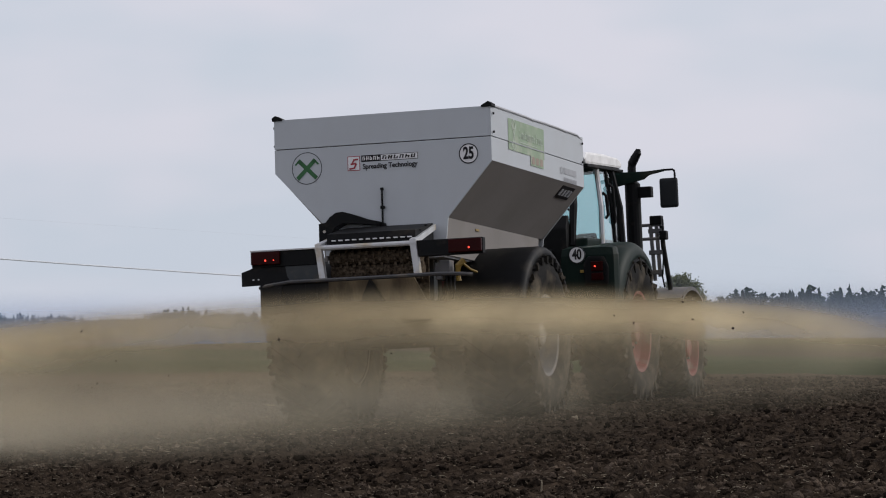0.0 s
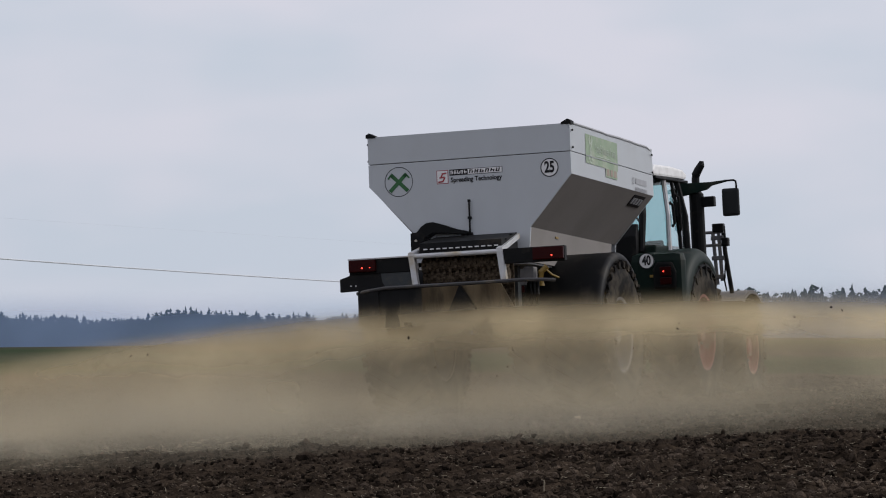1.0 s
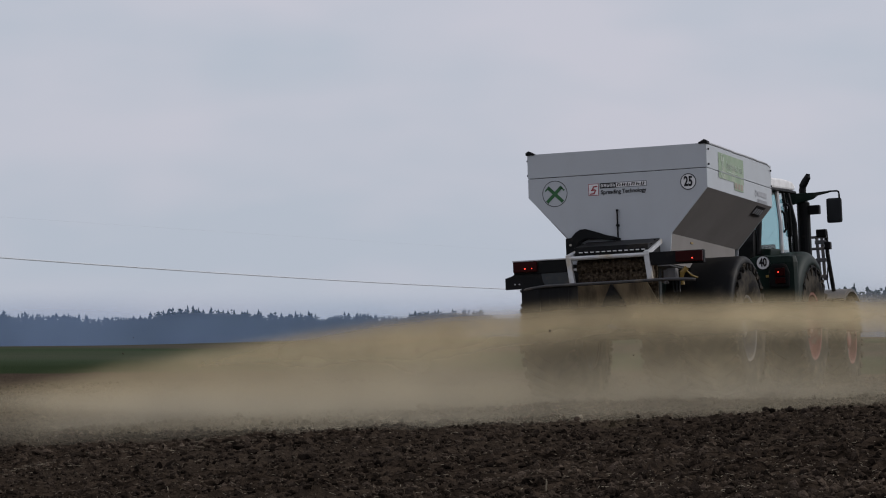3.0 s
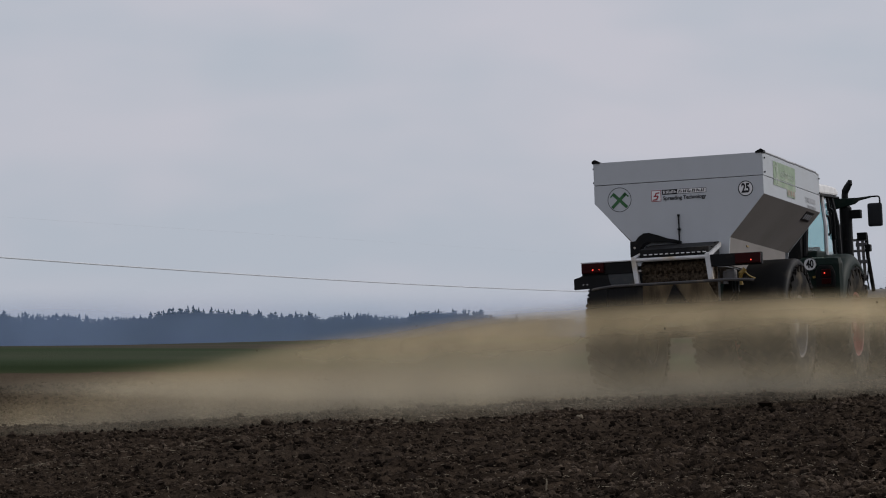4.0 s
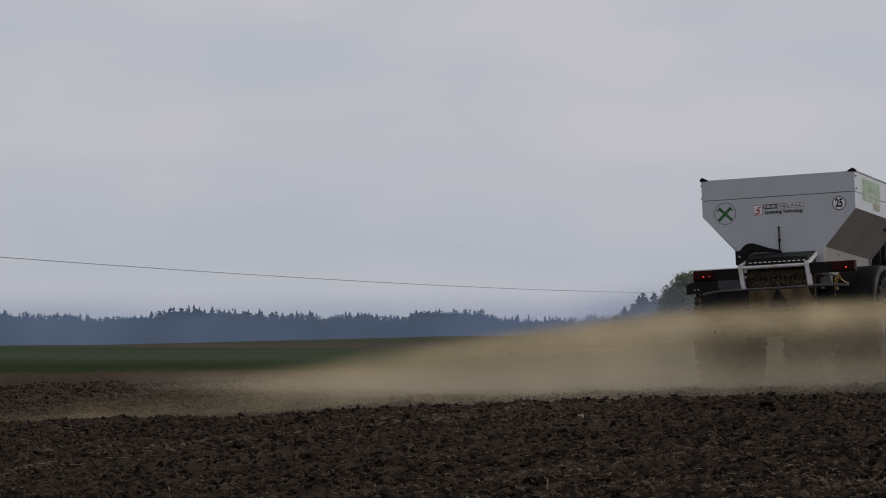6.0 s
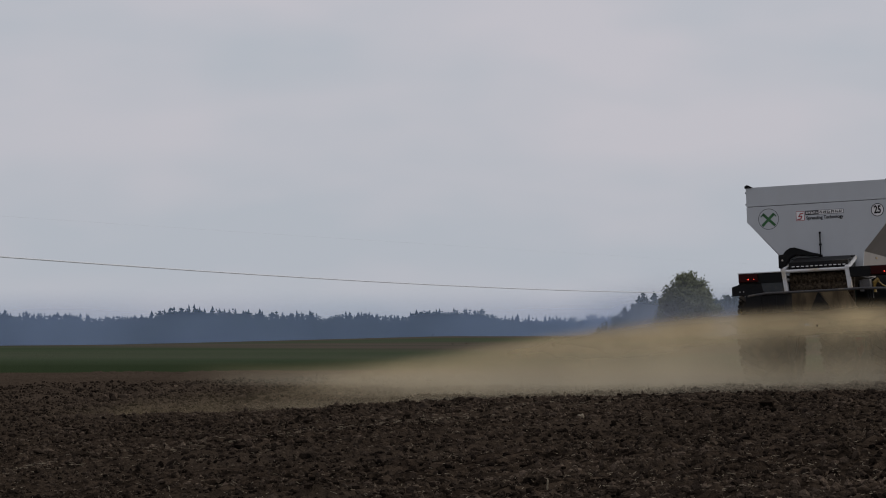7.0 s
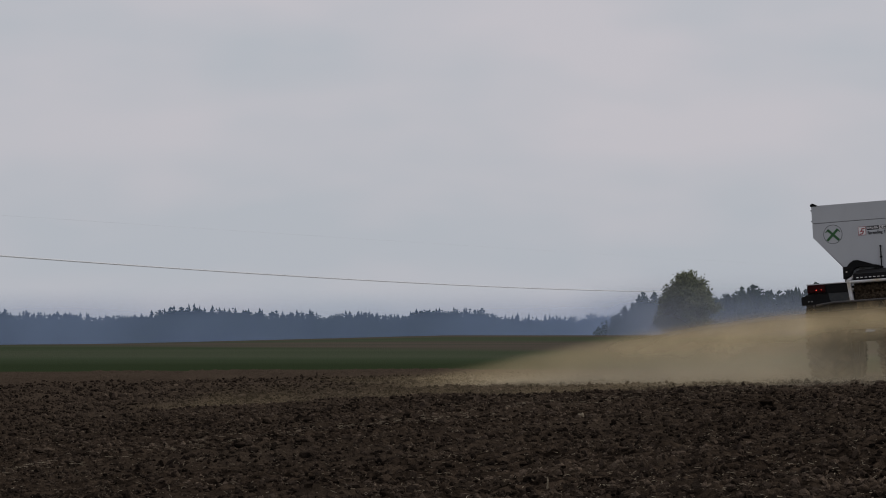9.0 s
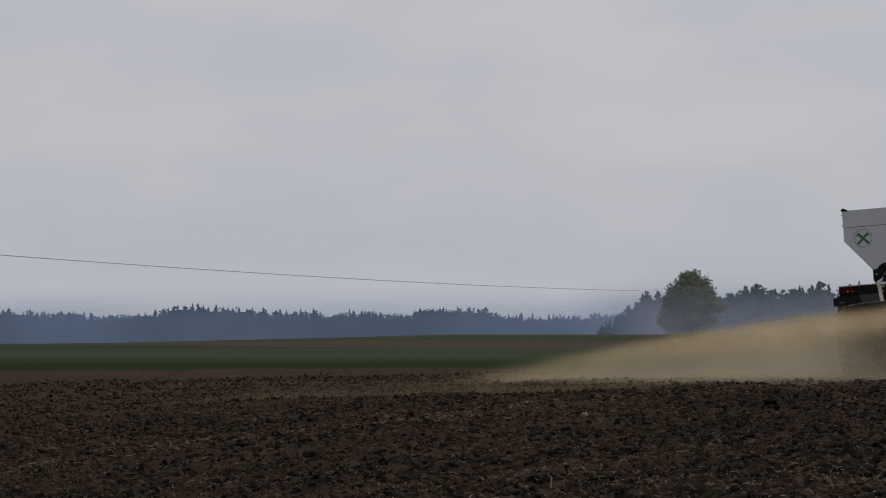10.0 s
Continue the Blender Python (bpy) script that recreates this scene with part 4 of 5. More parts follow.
    prism(bm, [(-0.70, 2.12), (-0.62, 2.13), (-0.57, 2.19), (-0.50, 2.232), (-0.42, 2.238), (-0.30, 2.20), (-0.15, 2.145), (-0.02, 2.115), (-0.02, 2.07), (-0.25, 2.10), (-0.42, 2.11),
               (-0.52, 2.06), (-0.57, 1.95), (-0.70, 1.90)], "y", -0.16, -0.013, 0.006)
    part("outlet_cover", bm, M["black"], tr, "black curved cover over the outlet")
    bm = B()
    tube(bm, [(-0.63, -0.165, 2.03), (-0.63, -0.175, 2.03)], 0.016, 8)
    part("bolt", bm, M["grey"], tr)
    # chute hood with slots
    bm = B()
    prism(bm, [(-0.12, 2.06), (-0.70, 1.95), (-0.72, 1.80), (-0.60, 1.80), (-0.10, 1.80)], "x", -0.40, 0.60, 0.006)
    part("chute_hood", bm, M["black"], tr, "black outlet hood with a row of slots")
    for k in range(12):
        bm = B()
        x = -0.34 + k * 0.078
        box(bm, x, x + 0.045, -0.735, -0.71, 1.868, 1.882, 0.003)
        part("slot", bm, M["decal_white"], tr)
    # light frame round the outlet
    for s, x in ((-1, -0.47), (1, 0.60)):
        bm = B()
        dx = 0.035
        prism(bm, [(x - dx, 1.79), (x + dx, 1.79), (x + dx + 0.04, 1.47), (x - dx + 0.04, 1.47)], "y", -0.80, -0.73, 0.006)
        part("frame_post", bm, M["grey"], tr)
        bm = B()
        xin = x + (0.10 if s < 0 else 0.0)
        v = [(x - dx, -0.80, 1.78), (x + dx, -0.80, 1.78), (xin + 0.025, -0.10, 1.99), (xin - 0.025, -0.10, 1.99)]
        lo = [bm.verts.new(p) for p in v]
        hi = [bm.verts.new((p[0], p[1], p[2] + 0.06)) for p in v]
        bm.faces.new(lo[::-1])
        bm.faces.new(hi)
        for k in range(4):
            bm.faces.new((lo[k], lo[(k + 1) % 4], hi[(k + 1) % 4], hi[k]))
        bmesh.ops.recalc_face_normals(bm, faces=bm.faces)
        part("frame_arm", bm, M["grey"], tr)
        for yy in (-0.55, -0.35):
            f = (yy + 0.80) / 0.70
            bm = B()
            tube(bm, [(x + (xin - x) * f, yy, 1.86 + 0.24 * f), (x + (xin - x) * f, yy, 1.872 + 0.24 * f)], 0.02, 8)
            part("bolt", bm, M["black"], tr)
    bm = B()
    tube(bm, [(-0.505, -0.775, 1.80), (0.635, -0.775, 1.80)], 0.028, 10)
    part("frame_bar", bm, M["grey"], tr)
    # shredding rollers with knobs
    for z, y, ph in ((1.70, -0.52, 0.0), (1.55, -0.48, 0.4)):
        bm = B()
        tube(bm, [(-0.42, y, z), (0.60, y, z)], 0.085, 16)
        for k in range(13):
            for j in range(8):
                a = j * math.pi / 4 + ph + (k % 2) * math.pi / 8
                c = Vector((-0.38 + k * 0.078, y + 0.095 * math.cos(a), z + 0.095 * math.sin(a)))
                box(bm, c.x - 0.016, c.x + 0.016, c.y - 0.018, c.y + 0.018, c.z - 0.018, c.z + 0.018)
        part("roller", bm, M["rust"], tr, "studded roller caked with brown lime")
    bm = B()
    box(bm, -0.44, 0.62, -0.36, -0.34, 1.05, 1.82)
    part("back_plate", bm, M["rust"], tr)
    # spreading housing, deflectors and discs
    bm = B()
    prism(bm, [(-0.40, 1.46), (0.56, 1.46), (0.75, 1.10), (-0.60, 1.10)], "y", -0.70, -0.66, 0.004)
    part("deflector", bm, M["lime"], tr, "deflector plate caked with pale brown lime")
    bm = B()
    prism(bm, [(0.10, 1.44), (0.30, 1.14), (-0.04, 1.14)], "y", -0.80, -0.71, 0.004)
    part("divider", bm, M["black"], tr, "dark wedge that divides the stream")
    for x in (-0.45, 0.55):
        bm = B()
        c = Matrix.Translation((x, -0.72, 0.98)) @ Matrix.Rotation(radians(90), 4, "Y")
        lathe(bm, [(0.0, 0.02), (0.0, 0.36), (0.015, 0.36), (0.015, 0.02)], 28)
        for k in range(4):
            box(bm, -0.05, 0.0, -0.02 - 0.01, 0.01, 0.06, 0.36, 0, Matrix.Rotation(k * math.pi / 2, 4, "X"))
        bmesh.ops.transform(bm, matrix=c, verts=bm.verts)
        part("spreading_disc", bm, M["lime"], tr, "spreading disc caked with lime")
    # lamp carriers
    bm = B()
    box(bm, -1.24, -0.505, -0.78, -0.70, 1.63, 1.80, 0.006)
    lamp = part("lamp_carrier", bm, M["black"], tr)
    bm = B()
    box(bm, -1.25, -0.50, -0.80, -0.68, 1.796, 1.812, 0.003)
    part("carrier_edge", bm, M["grey"], lamp)
    bm = B()
    prism(bm, [(-1.37, 1.585), (-1.27, 1.615), (-1.20, 1.655), (-0.82, 1.65), (-0.75, 1.63), (-0.47, 1.63), (-0.45, 1.46), (-0.62, 1.455), (-1.37, 1.435)], "y", -0.76, -0.71, 0.005)
    part("lower_panel", bm, M["fender"], tr)
    bm = B()
    prism(bm, [(-0.86, 1.628), (-0.50, 1.628), (-0.47, 1.47), (-0.80, 1.462), (-0.84, 1.52)], "y", -0.772, -0.761, 0.004)
    part("grey_plate", bm, M["plate"], tr, "bent grey steel plate below the lamp carrier")
    for x in (-1.23, -1.17):
        bm = B()
        tube(bm, [(x, -0.775, 1.50), (x, -0.755, 1.50)], 0.009, 6)
        part("bolt", bm, M["grey"], tr)
    for x0, x1, z0, z1, bulbs in ((-1.235, -0.905, 1.652, 1.792, (-1.065, -0.97)), (1.0, 1.365, 1.672, 1.815, (1.23,))):
        bm = B()
        box(bm, x0, x1, -0.825, -0.775, z0, z1, 0.012)
        ln = part("tail_lamp", bm, M["redlens"], tr, "red rear lamp with a lit bulb")
        for i, xb in enumerate(bulbs):
            bm = B()
            bmesh.ops.create_icosphere(bm, subdivisions=2, radius=0.010 if i == 0 else 0.006, matrix=Matrix.Translation((xb, -0.828, z0 + 0.045)))
            part("bulb", bm, M["redglow"], ln)
    bm = B()
    box(bm, 0.60, 1.37, -0.775, -0.69, 1.655, 1.825, 0.006)
    part("lamp_carrier", bm, M["black"], tr)
    # guard rail and rubber apron below
    bm = B()
    tube(bm, [(-1.12, -0.86, 1.40), (-1.0, -0.90, 1.42), (-0.75, -0.92, 1.445), (0.3, -0.93, 1.445), (0.9, -0.92, 1.45), (1.15, -0.90, 1.44), (1.27, -0.84, 1.43)], 0.022, 8)
    part("guard_rail", bm, M["rail"], tr)
    rng = random.Random(2)
    for k in range(6):
        x = -1.10 + k * 0.13
        bm = B()
        box(bm, x, x + 0.128, -0.905 + rng.uniform(-0.01, 0.01), -0.893, 0.98 + rng.uniform(-0.02, 0.02), 1.43)
        part("apron_strip", bm, M["fender"], tr, "dusty black rubber strip")
    # valve block and hoses
    bm = B()
    box(bm, 0.80, 0.92, -0.55, -0.40, 1.47, 1.62, 0.01)
    box(bm, 0.74, 0.80, -0.50, -0.44, 1.42, 1.60, 0.005)
    part("valve_block", bm, M["rim_grey"], tr)
    bm = B()
    tube(bm, [(0.98, -0.45, 1.40), (0.98, -0.45, 1.56), (1.04, -0.42, 1.62)], 0.035, 10)
    tube(bm, [(1.02, -0.45, 1.60), (1.10, -0.40, 1.52), (1.16, -0.35, 1.49)], 0.012, 8)
    part("valve", bm, M["yellow"], tr, "yellow hydraulic valve")
    for k in range(3):
        bm = B()
        tube(bm, [(0.86 + k * 0.05, -0.5, 1.47), (0.90 + k * 0.04, -0.58, 1.30), (0.80 + k * 0.06, -0.5, 1.14)], 0.014, 6)
        part("hose", bm, M["black"], tr)
    # chassis
    for x in (-0.42, 0.42):
        bm = B()
        box(bm, x - 0.06, x + 0.06, -0.34, 3.5, 1.0, 1.22, 0.01)
        part("chassis_beam", bm, M["black"], tr)
        for yy in (0.3, 1.5, 2.9):
            bm = B()
            box(bm, x - 0.05, x + 0.05, yy - 0.06, yy + 0.06, 1.22, 1.72, 0.006)
            part("support", bm, M["plate"], tr)
    bm = B()
    prism(bm, [(-0.42, 3.3), (0.42, 3.3), (0.10, 4.9), (-0.10, 4.9)], "z", 0.86, 1.02, 0.01)
    part("drawbar", bm, M["black"], tr)
    bm = B()
    tube(bm, [(-1.25, 1.5, 0.9), (0.99, 1.5, 0.9)], 0.09, 12)
    box(bm, -0.5, 0.5, 1.4, 1.6, 0.9, 1.04, 0.01)
    part("axle", bm, M["black"], tr)
    for s in (-1, 1):
        bm = rounded_guard(s * 0.90 - 0.47, s * 0.90 + 0.47, 1.5, 0.88, 1.0, 8, 140, s, 0.07)
        part("mudguard", bm, M["fender"], tr, "wide black mudguard", smooth=False)
        bm = B()
        tube(bm, [(s * 0.4, 1.5, 1.86), (s * 0.55, 1.5, 1.75), (s * 1.2, 1.5, 1.85)], 0.02, 6)
        part("mudguard_bracket", bm, M["black"], tr)
    wheels = [build_wheel(tr, 1.13 * s - 0.13, 1.5, 0.89, 0.90, 0.80, s, M["rim_grey"], 0.44, "large dusty trailer wheel with grey rim", 28, 0.025) for s in (-1, 1)]
    return tr, wheels


# ---- the tractor, in the same axes ----
def build_tractor():
    tc = holder("tractor", "dark green farm tractor with white cab roof pulling a spreader", "tractor")
    bm = B()
    prism(bm, [(4.95, 0.75), (4.95, 1.25), (6.9, 1.45), (9.0, 1.35), (9.0, 0.70), (6.9, 0.55)], "x", -0.30, 0.30, 0.02)
    part("chassis", bm, M["black"], tc)
    bm = B()
    prism(bm, [(7.0, 1.2), (7.0, 1.86), (7.6, 1.84), (8.6, 1.66), (8.95, 1.50), (9.0, 1.0)], "x", -0.40, 0.40, 0.05)
    hood = part("bonnet", bm, M["green"], tc)
    # cab: lower body, pillars, roof, panes
    bm = B()
    prism(bm, [(-0.70, 1.2), (0.70, 1.2), (0.80, 2.04), (-0.80, 2.04)], "y", 5.15, 6.95, 0.03)
    part("cab_body", bm, M["green"], tc)
    bm = B()
    prism(bm, [(4.98, 1.2), (4.98, 2.16), (5.06, 2.32), (5.14, 2.32), (5.14, 1.2)], "x", -0.55, 0.58, 0.02)
    part("rear_console", bm, M["black"], tc)
    for xh in (-0.3, 0.05, 0.2, 0.38):
        bm = B()
        tube(bm, [(xh, 4.98, 1.9), (xh + 0.02, 4.80, 1.75), (xh * 0.6, 4.55, 1.35), (xh * 0.5, 4.3, 1.1)], 0.022, 6)
        part("hose", bm, M["black"], tc)
    # pale quarter pillar stands in for the bright reflection in the corner glass
    corner = {"rear": ((0.60, 5.14), (0.56, 5.40), 0.05), "quarter_glint": ((0.80, 5.78), (0.745, 5.84), 0.034), "door": ((0.80, 6.36), (0.735, 6.24), 0.03), "front": ((0.80, 6.66), (0.72, 6.50), 0.06)}
    for s in (-1, 1):
        for nm, ((xb, yb), (xt, yt), w) in corner.items():
            bm = B()
            bow = 0.05 if nm == "front" else -0.02
            tube(bm, [(s * xb, yb, 1.95), (s * (xb * 0.5 + xt * 0.5 + 0.03), yb * 0.5 + yt * 0.5 + bow, 2.45), (s * xt, yt, 2.95)], w, 8)
            part("pillar", bm, M["black"] if nm != "quarter_glint" else M["grey"], tc)
        for (a, c, d, e) in (((0.62, 5.15), (0.79, 5.74), (0.738, 5.82), (0.58, 5.41)), ((0.805, 5.80), (0.805, 6.62), (0.745, 6.46), (0.745, 5.86))):
            bm = B()
            ring = [(s * a[0], a[1], 1.98), (s * c[0], c[1], 1.98), (s * (c[0] + d[0]) / 2 + s * 0.03, (c[1] + d[1]) / 2, 2.45), (s * d[0], d[1], 2.92), (s * e[0], e[1], 2.92), (s * (a[0] + e[0]) / 2 + s * 0.03, (a[1] + e[1]) / 2, 2.45)]
            vo = [bm.verts.new(p) for p in ring]
            vi = [bm.verts.new((p[0] - s * 0.006, p[1], p[2])) for p in ring]
            for q in (vo, vi):
                bm.faces.new((q[0], q[1], q[2], q[5]))
                bm.faces.new((q[5], q[2], q[3], q[4]))
            for k in range(6):
                bm.faces.new((vo[k], vo[(k + 1) % 6], vi[(k + 1) % 6], vi[k]))
            bmesh.ops.recalc_face_normals(bm, faces=bm.faces)
            p = part("side_pane", bm, M["glass"] if a[0] < 0.7 else M["clear_glass"], tc, "tinted cab side window")
            p.visible_shadow = False
    for y0, y1, w, nm in ((5.12, 5.38, 0.58, "rear_pane"), (6.69, 6.49, 0.76, "windscreen")):
        bm = B()
        v = [bm.verts.new(p) for p in ((-w, y0, 1.99), (w, y0, 1.99), (w - 0.05, y1, 2.92), (0.05 - w, y1, 2.92))]
        f = bm.faces.new(v)
        r = bmesh.ops.extrude_face_region(bm, geom=[f])
        for g in r["geom"]:
            if isinstance(g, bmesh.types.BMVert):
                g.co.y += 0.006 if nm == "rear_pane" else -0.006
        bmesh.ops.recalc_face_normals(bm, faces=bm.faces)
        p = part(nm, bm, M["glass"], tc)
        p.visible_shadow = False
    bm = B()
    prism(bm, [(5.28, 2.95), (5.20, 3.02), (5.32, 3.10), (6.1, 3.11), (6.7, 3.09), (6.90, 3.03), (6.84, 2.96)], "x", -0.79, 0.79, 0.03)
    roof = part("cab_roof", bm, M["roof"], tc, "white cab roof")
    bm = B()
    prism(bm, [(5.30, 2.915), (5.30, 2.95), (6.9, 2.95), (6.9, 2.915)], "x", -0.80, 0.80, 0.008)
    part("roof_frame", bm, M["black"], tc)
    for s in (-1, 1):
        for k in range(2):
            bm = B()
            box(bm, s * (0.42 + 0.22 * k) - 0.07, s * (0.42 + 0.22 * k) + 0.07, 5.20, 5.26, 2.87, 2.95, 0.012)
            part("work_lamp", bm, M["black"], roof)
    for s in (-1, 1):
        for yb, z0, z1 in ((6.0, 2.30, 2.62), (6.30, 2.22, 2.74)):
            bm = B()
            tube(bm, [(s * 0.80, yb, z0), (s * 0.835, yb - 0.01, z0 + 0.04), (s * 0.825, yb - 0.03, z1 - 0.04), (s * 0.78, yb - 0.04, z1)], 0.022, 8)
            part("grab_rail", bm, M["black"], tc)
    # seat, wheel and console seen through the panes
    bm = B()
    box(bm, -0.26, 0.26, 5.75, 6.2, 1.98, 2.12, 0.04)
    box(bm, -0.25, 0.25, 5.68, 5.80, 2.06, 2.22, 0.04)
    part("seat", bm, M["seat"], tc)
    bm = B()
    lathe(bm, [(0.0, 0.20), (0.02, 0.215), (0.0, 0.23), (-0.02, 0.215), (0.0, 0.20)], 24)
    bmesh.ops.transform(bm, matrix=Matrix.Translation((0, 6.55, 2.32)) @ Matrix.Rotation(radians(65), 4, "Y") @ Matrix.Rotation(radians(90), 4, "Z"), verts=bm.verts)
    tube(bm, [(0, 6.55, 2.32), (0, 6.75, 1.99)], 0.035, 8)
    part("steering_wheel", bm, M["seat"], tc)
    bm = B()
    prism(bm, [(5.7, 1.98), (5.75, 2.08), (6.3, 2.14), (6.4, 1.98)], "x", 0.36, 0.58, 0.02)
    part("console", bm, M["seat"], tc)
    # rear mudguards with lamps
    for s in (-1, 1):
        bm = rounded_guard(min(s * 0.50, s * 1.24), max(s * 0.50, s * 1.24), 5.9, 0.90, 1.09, 12, 126, s, 0.16)
        g = part("rear_mudguard", bm, M["green"], tc, "dark green rear mudguard")
        bm = fender_arc(s * 1.225 - 0.014, s * 1.225 + 0.014, 5.9, 0.90, 0.89, 16, 128, 0.025, 0.02)
        part("mudguard_edge", bm, M["fender"], tc, "black plastic mudguard edge")
        bm = B()
        box(bm, s * 0.66 - 0.16, s * 0.66 + 0.56 * (s > 0) - 0.0 * s + (0.16 if s < 0 else 0), 4.86, 5.16, 1.15, 1.93, 0.12)
        part("mudguard_back", bm, M["green"], tc)
        bm = B()
        prism(bm, [(s * 0.98 - 0.15, 1.44), (s * 0.98 + 0.15, 1.44), (s * 0.98 + 0.16, 1.66), (s * 0.98 + 0.11, 1.79), (s * 0.98 - 0.10, 1.80), (s * 0.98 - 0.16, 1.70)], "y", 4.82, 4.875, 0.03)
        hs = part("lamp_housing", bm, M["black"], tc, "dark rounded lamp cluster")
        for z0, z1 in ((1.50, 1.59), (1.61, 1.73)):
            bm = B()
            box(bm, s * 1.0 - 0.075, s * 1.0 + 0.075, 4.80, 4.83, z0, z1, 0.012)
            part("rear_lamp", bm, M["redlens"], hs)
        bm = B()
        bmesh.ops.create_icosphere(bm, subdivisions=2, radius=0.010, matrix=Matrix.Translation((s * 0.98, 4.79, 1.67)))
        part("bulb", bm, M["redglow"], hs)
    sg = new("speed_sign", None)
    sg.parent = tc
    tagged(sg, "round white speed sign with black 40")
    bm = B()
    disc_flat(bm, 0.745, 1.82, 0.105, 4.845)
    part("disc", bm, M["decal_white"], sg)
    bm = B()
    ring_flat(bm, 0.745, 1.82, 0.094, 0.105, 4.842)
    part("ring", bm, M["decal_black"], sg)
    words("40", 0.17, M["decal_black"], sg, Matrix.Translation((0.745, 4.84, 1.82)) @ Matrix.Diagonal((0.68, 1, 1, 1)) @ Matrix.Rotation(radians(90), 4, "X"), "numerals")
    bm = B()
    box(bm, 0.78, 0.87, 4.835, 4.86, 1.60, 1.635, 0.004)
    part("reflector", bm, M["yellow"], tc)
    # exhaust stack
    bm = B()
    tube(bm, [(0.80, 7.30, 1.55), (0.80, 7.30, 1.75), (0.80, 7.30, 1.80), (0.80, 7.30, 2.78), (0.80, 7.30, 2.82)], [0.06, 0.06, 0.10, 0.10, 0.06], 16)
    ex = part("exhaust", bm, M["black"], tc, "black upright exhaust stack")
    bm = B()
    tube(bm, [(0.80, 7.30, 2.80), (0.80, 7.30, 2.98), (0.81, 7.30, 3.05), (0.845, 7.30, 3.11), (0.89, 7.30, 3.18), (0.90, 7.30, 3.23)], [0.055, 0.055, 0.058, 0.058, 0.05, 0.03], 12)
    part("exhaust_tip", bm, M["black"], ex)
    bm = B()
    box(bm, 0.88, 1.06, 7.24, 7.36, 2.60, 2.74, 0.015)
    part("side_lamp", bm, M["black"], tc)
    # mirrors on their arms
    for s in (-1, 1):
        bm = B()
        prism(bm, [(s * 0.60, 2.75), (s * 0.60, 2.935), (s * 1.02, 2.93), (s * 1.25, 2.945), (s * 1.25, 2.92), (s * 1.05, 2.88), (s * 0.98, 2.83)], "y", 7.18, 7.24, 0.006)
        part("mirror_arm", bm, M["green"], tc)
        bm = B()
        tube(bm, [(s * 1.22, 7.21, 2.935), (s * 1.36, 7.21, 2.935), (s * 1.385, 7.21, 2.92), (s * 1.39, 7.21, 2.88), (s * 1.39, 7.21, 2.60)], 0.014, 8)
        part("mirror_rod", bm, M["black"], tc)
        bm = B()
        box(bm, s * 1.30 - 0.12, s * 1.30 + 0.12, 7.19, 7.27, 2.45, 2.83, 0.035)
        part("mirror", bm, M["mirror"], tc, "black rounded wing mirror")
    # front linkage frame beside the bonnet
    for s in (-1, 1):
        bm = B()
        tube(bm, [(s * 0.93, 8.15, 2.36), (s * 0.945, 8.15, 2.0), (s * 1.0, 8.2, 1.45), (s * 1.0, 8.2, 1.3)], 0.032, 8)
        fr = part("front_frame", bm, M["black"], tc)
        bm = B()
        box(bm, s * 0.88 - 0.09, s * 0.88 + 0.07, 8.08, 8.2, 2.28, 2.40, 0.015)
        box(bm, s * 0.96 - 0.05, s * 0.96 + 0.05, 8.08, 8.2, 2.08, 2.2, 0.02)
        part("frame_head", bm, M["black"], fr)
        for k, (xa, xb2, za, zb2) in enumerate(((0.79, 0.82, 2.30, 1.55), (0.87, 0.89, 2.34, 1.60))):
            bm = B()
            tube(bm, [(s * xa, 8.12, za), (s * xb2, 8.14, zb2)], 0.026, 8)
            part("frame_rod", bm, M["rim_grey"], fr)
        for za in (2.20, 1.92, 1.66):
            bm = B()
            box(bm, s * 0.85 - 0.09, s * 0.85 + 0.09, 8.10, 8.15, za - 0.03, za + 0.03, 0.008)
            part("frame_cross", bm, M["rim_grey"], fr)
        for za in (2.28, 2.10):
            bm = B()
            tube(bm, [(s * 0.60, 8.12, za), (s * 0.95, 8.12, za)], 0.022, 8)
            part("frame_bar", bm, M["rim_grey"], fr)
        bm = B()
        tube(bm, [(s * 0.97, 8.1, 2.1), (s * 0.955, 8.1, 1.85), (s * 0.93, 8.1, 1.6), (s * 0.94, 8.15, 1.46)], 0.012, 6)
        part("hose", bm, M["black"], fr)
        # front mudguard
        bm = fender_arc(min(s * 0.75, s * 1.22), max(s * 0.75, s * 1.22), 8.45, 0.45, 1.01, 58, 124, 0.02, 0.03)
        part("front_mudguard", bm, M["guard_grey"], tc, "grey front mudguard")
    bm = B()
    tube(bm, [(-0.8, 5.9, 0.88), (0.8, 5.9, 0.88)], 0.12, 12)
    tube(bm, [(-0.8, 8.45, 0.68), (0.8, 8.45, 0.68)], 0.09, 12)
    part("axles", bm, M["black"], tc)
    bm = B()
    box(bm, -0.16, 0.16, 4.75, 5.1, 0.7, 1.3, 0.02)
    box(bm, -0.05, 0.05, 4.55, 4.9, 0.92, 1.06, 0.01)
    part("hitch", bm, M["black"], tc)
    big = [build_wheel(tc, s * 0.95, 5.9, 0.87, 0.92, 0.60, s, M["rim_red"], 0.49, "large rear wheel with dusty red rim") for s in (-1, 1)]
    small = [build_wheel(tc, s * 0.98, 8.45, 0.66, 0.68, 0.48, s, M["rim_red"], 0.36, "front wheel with dusty red rim") for s in (-1, 1)]
    return tc, big, small


trailer, trailer_wheels = build_trailer()
tractor, rear_wheels, front_wheels = build_tractor()


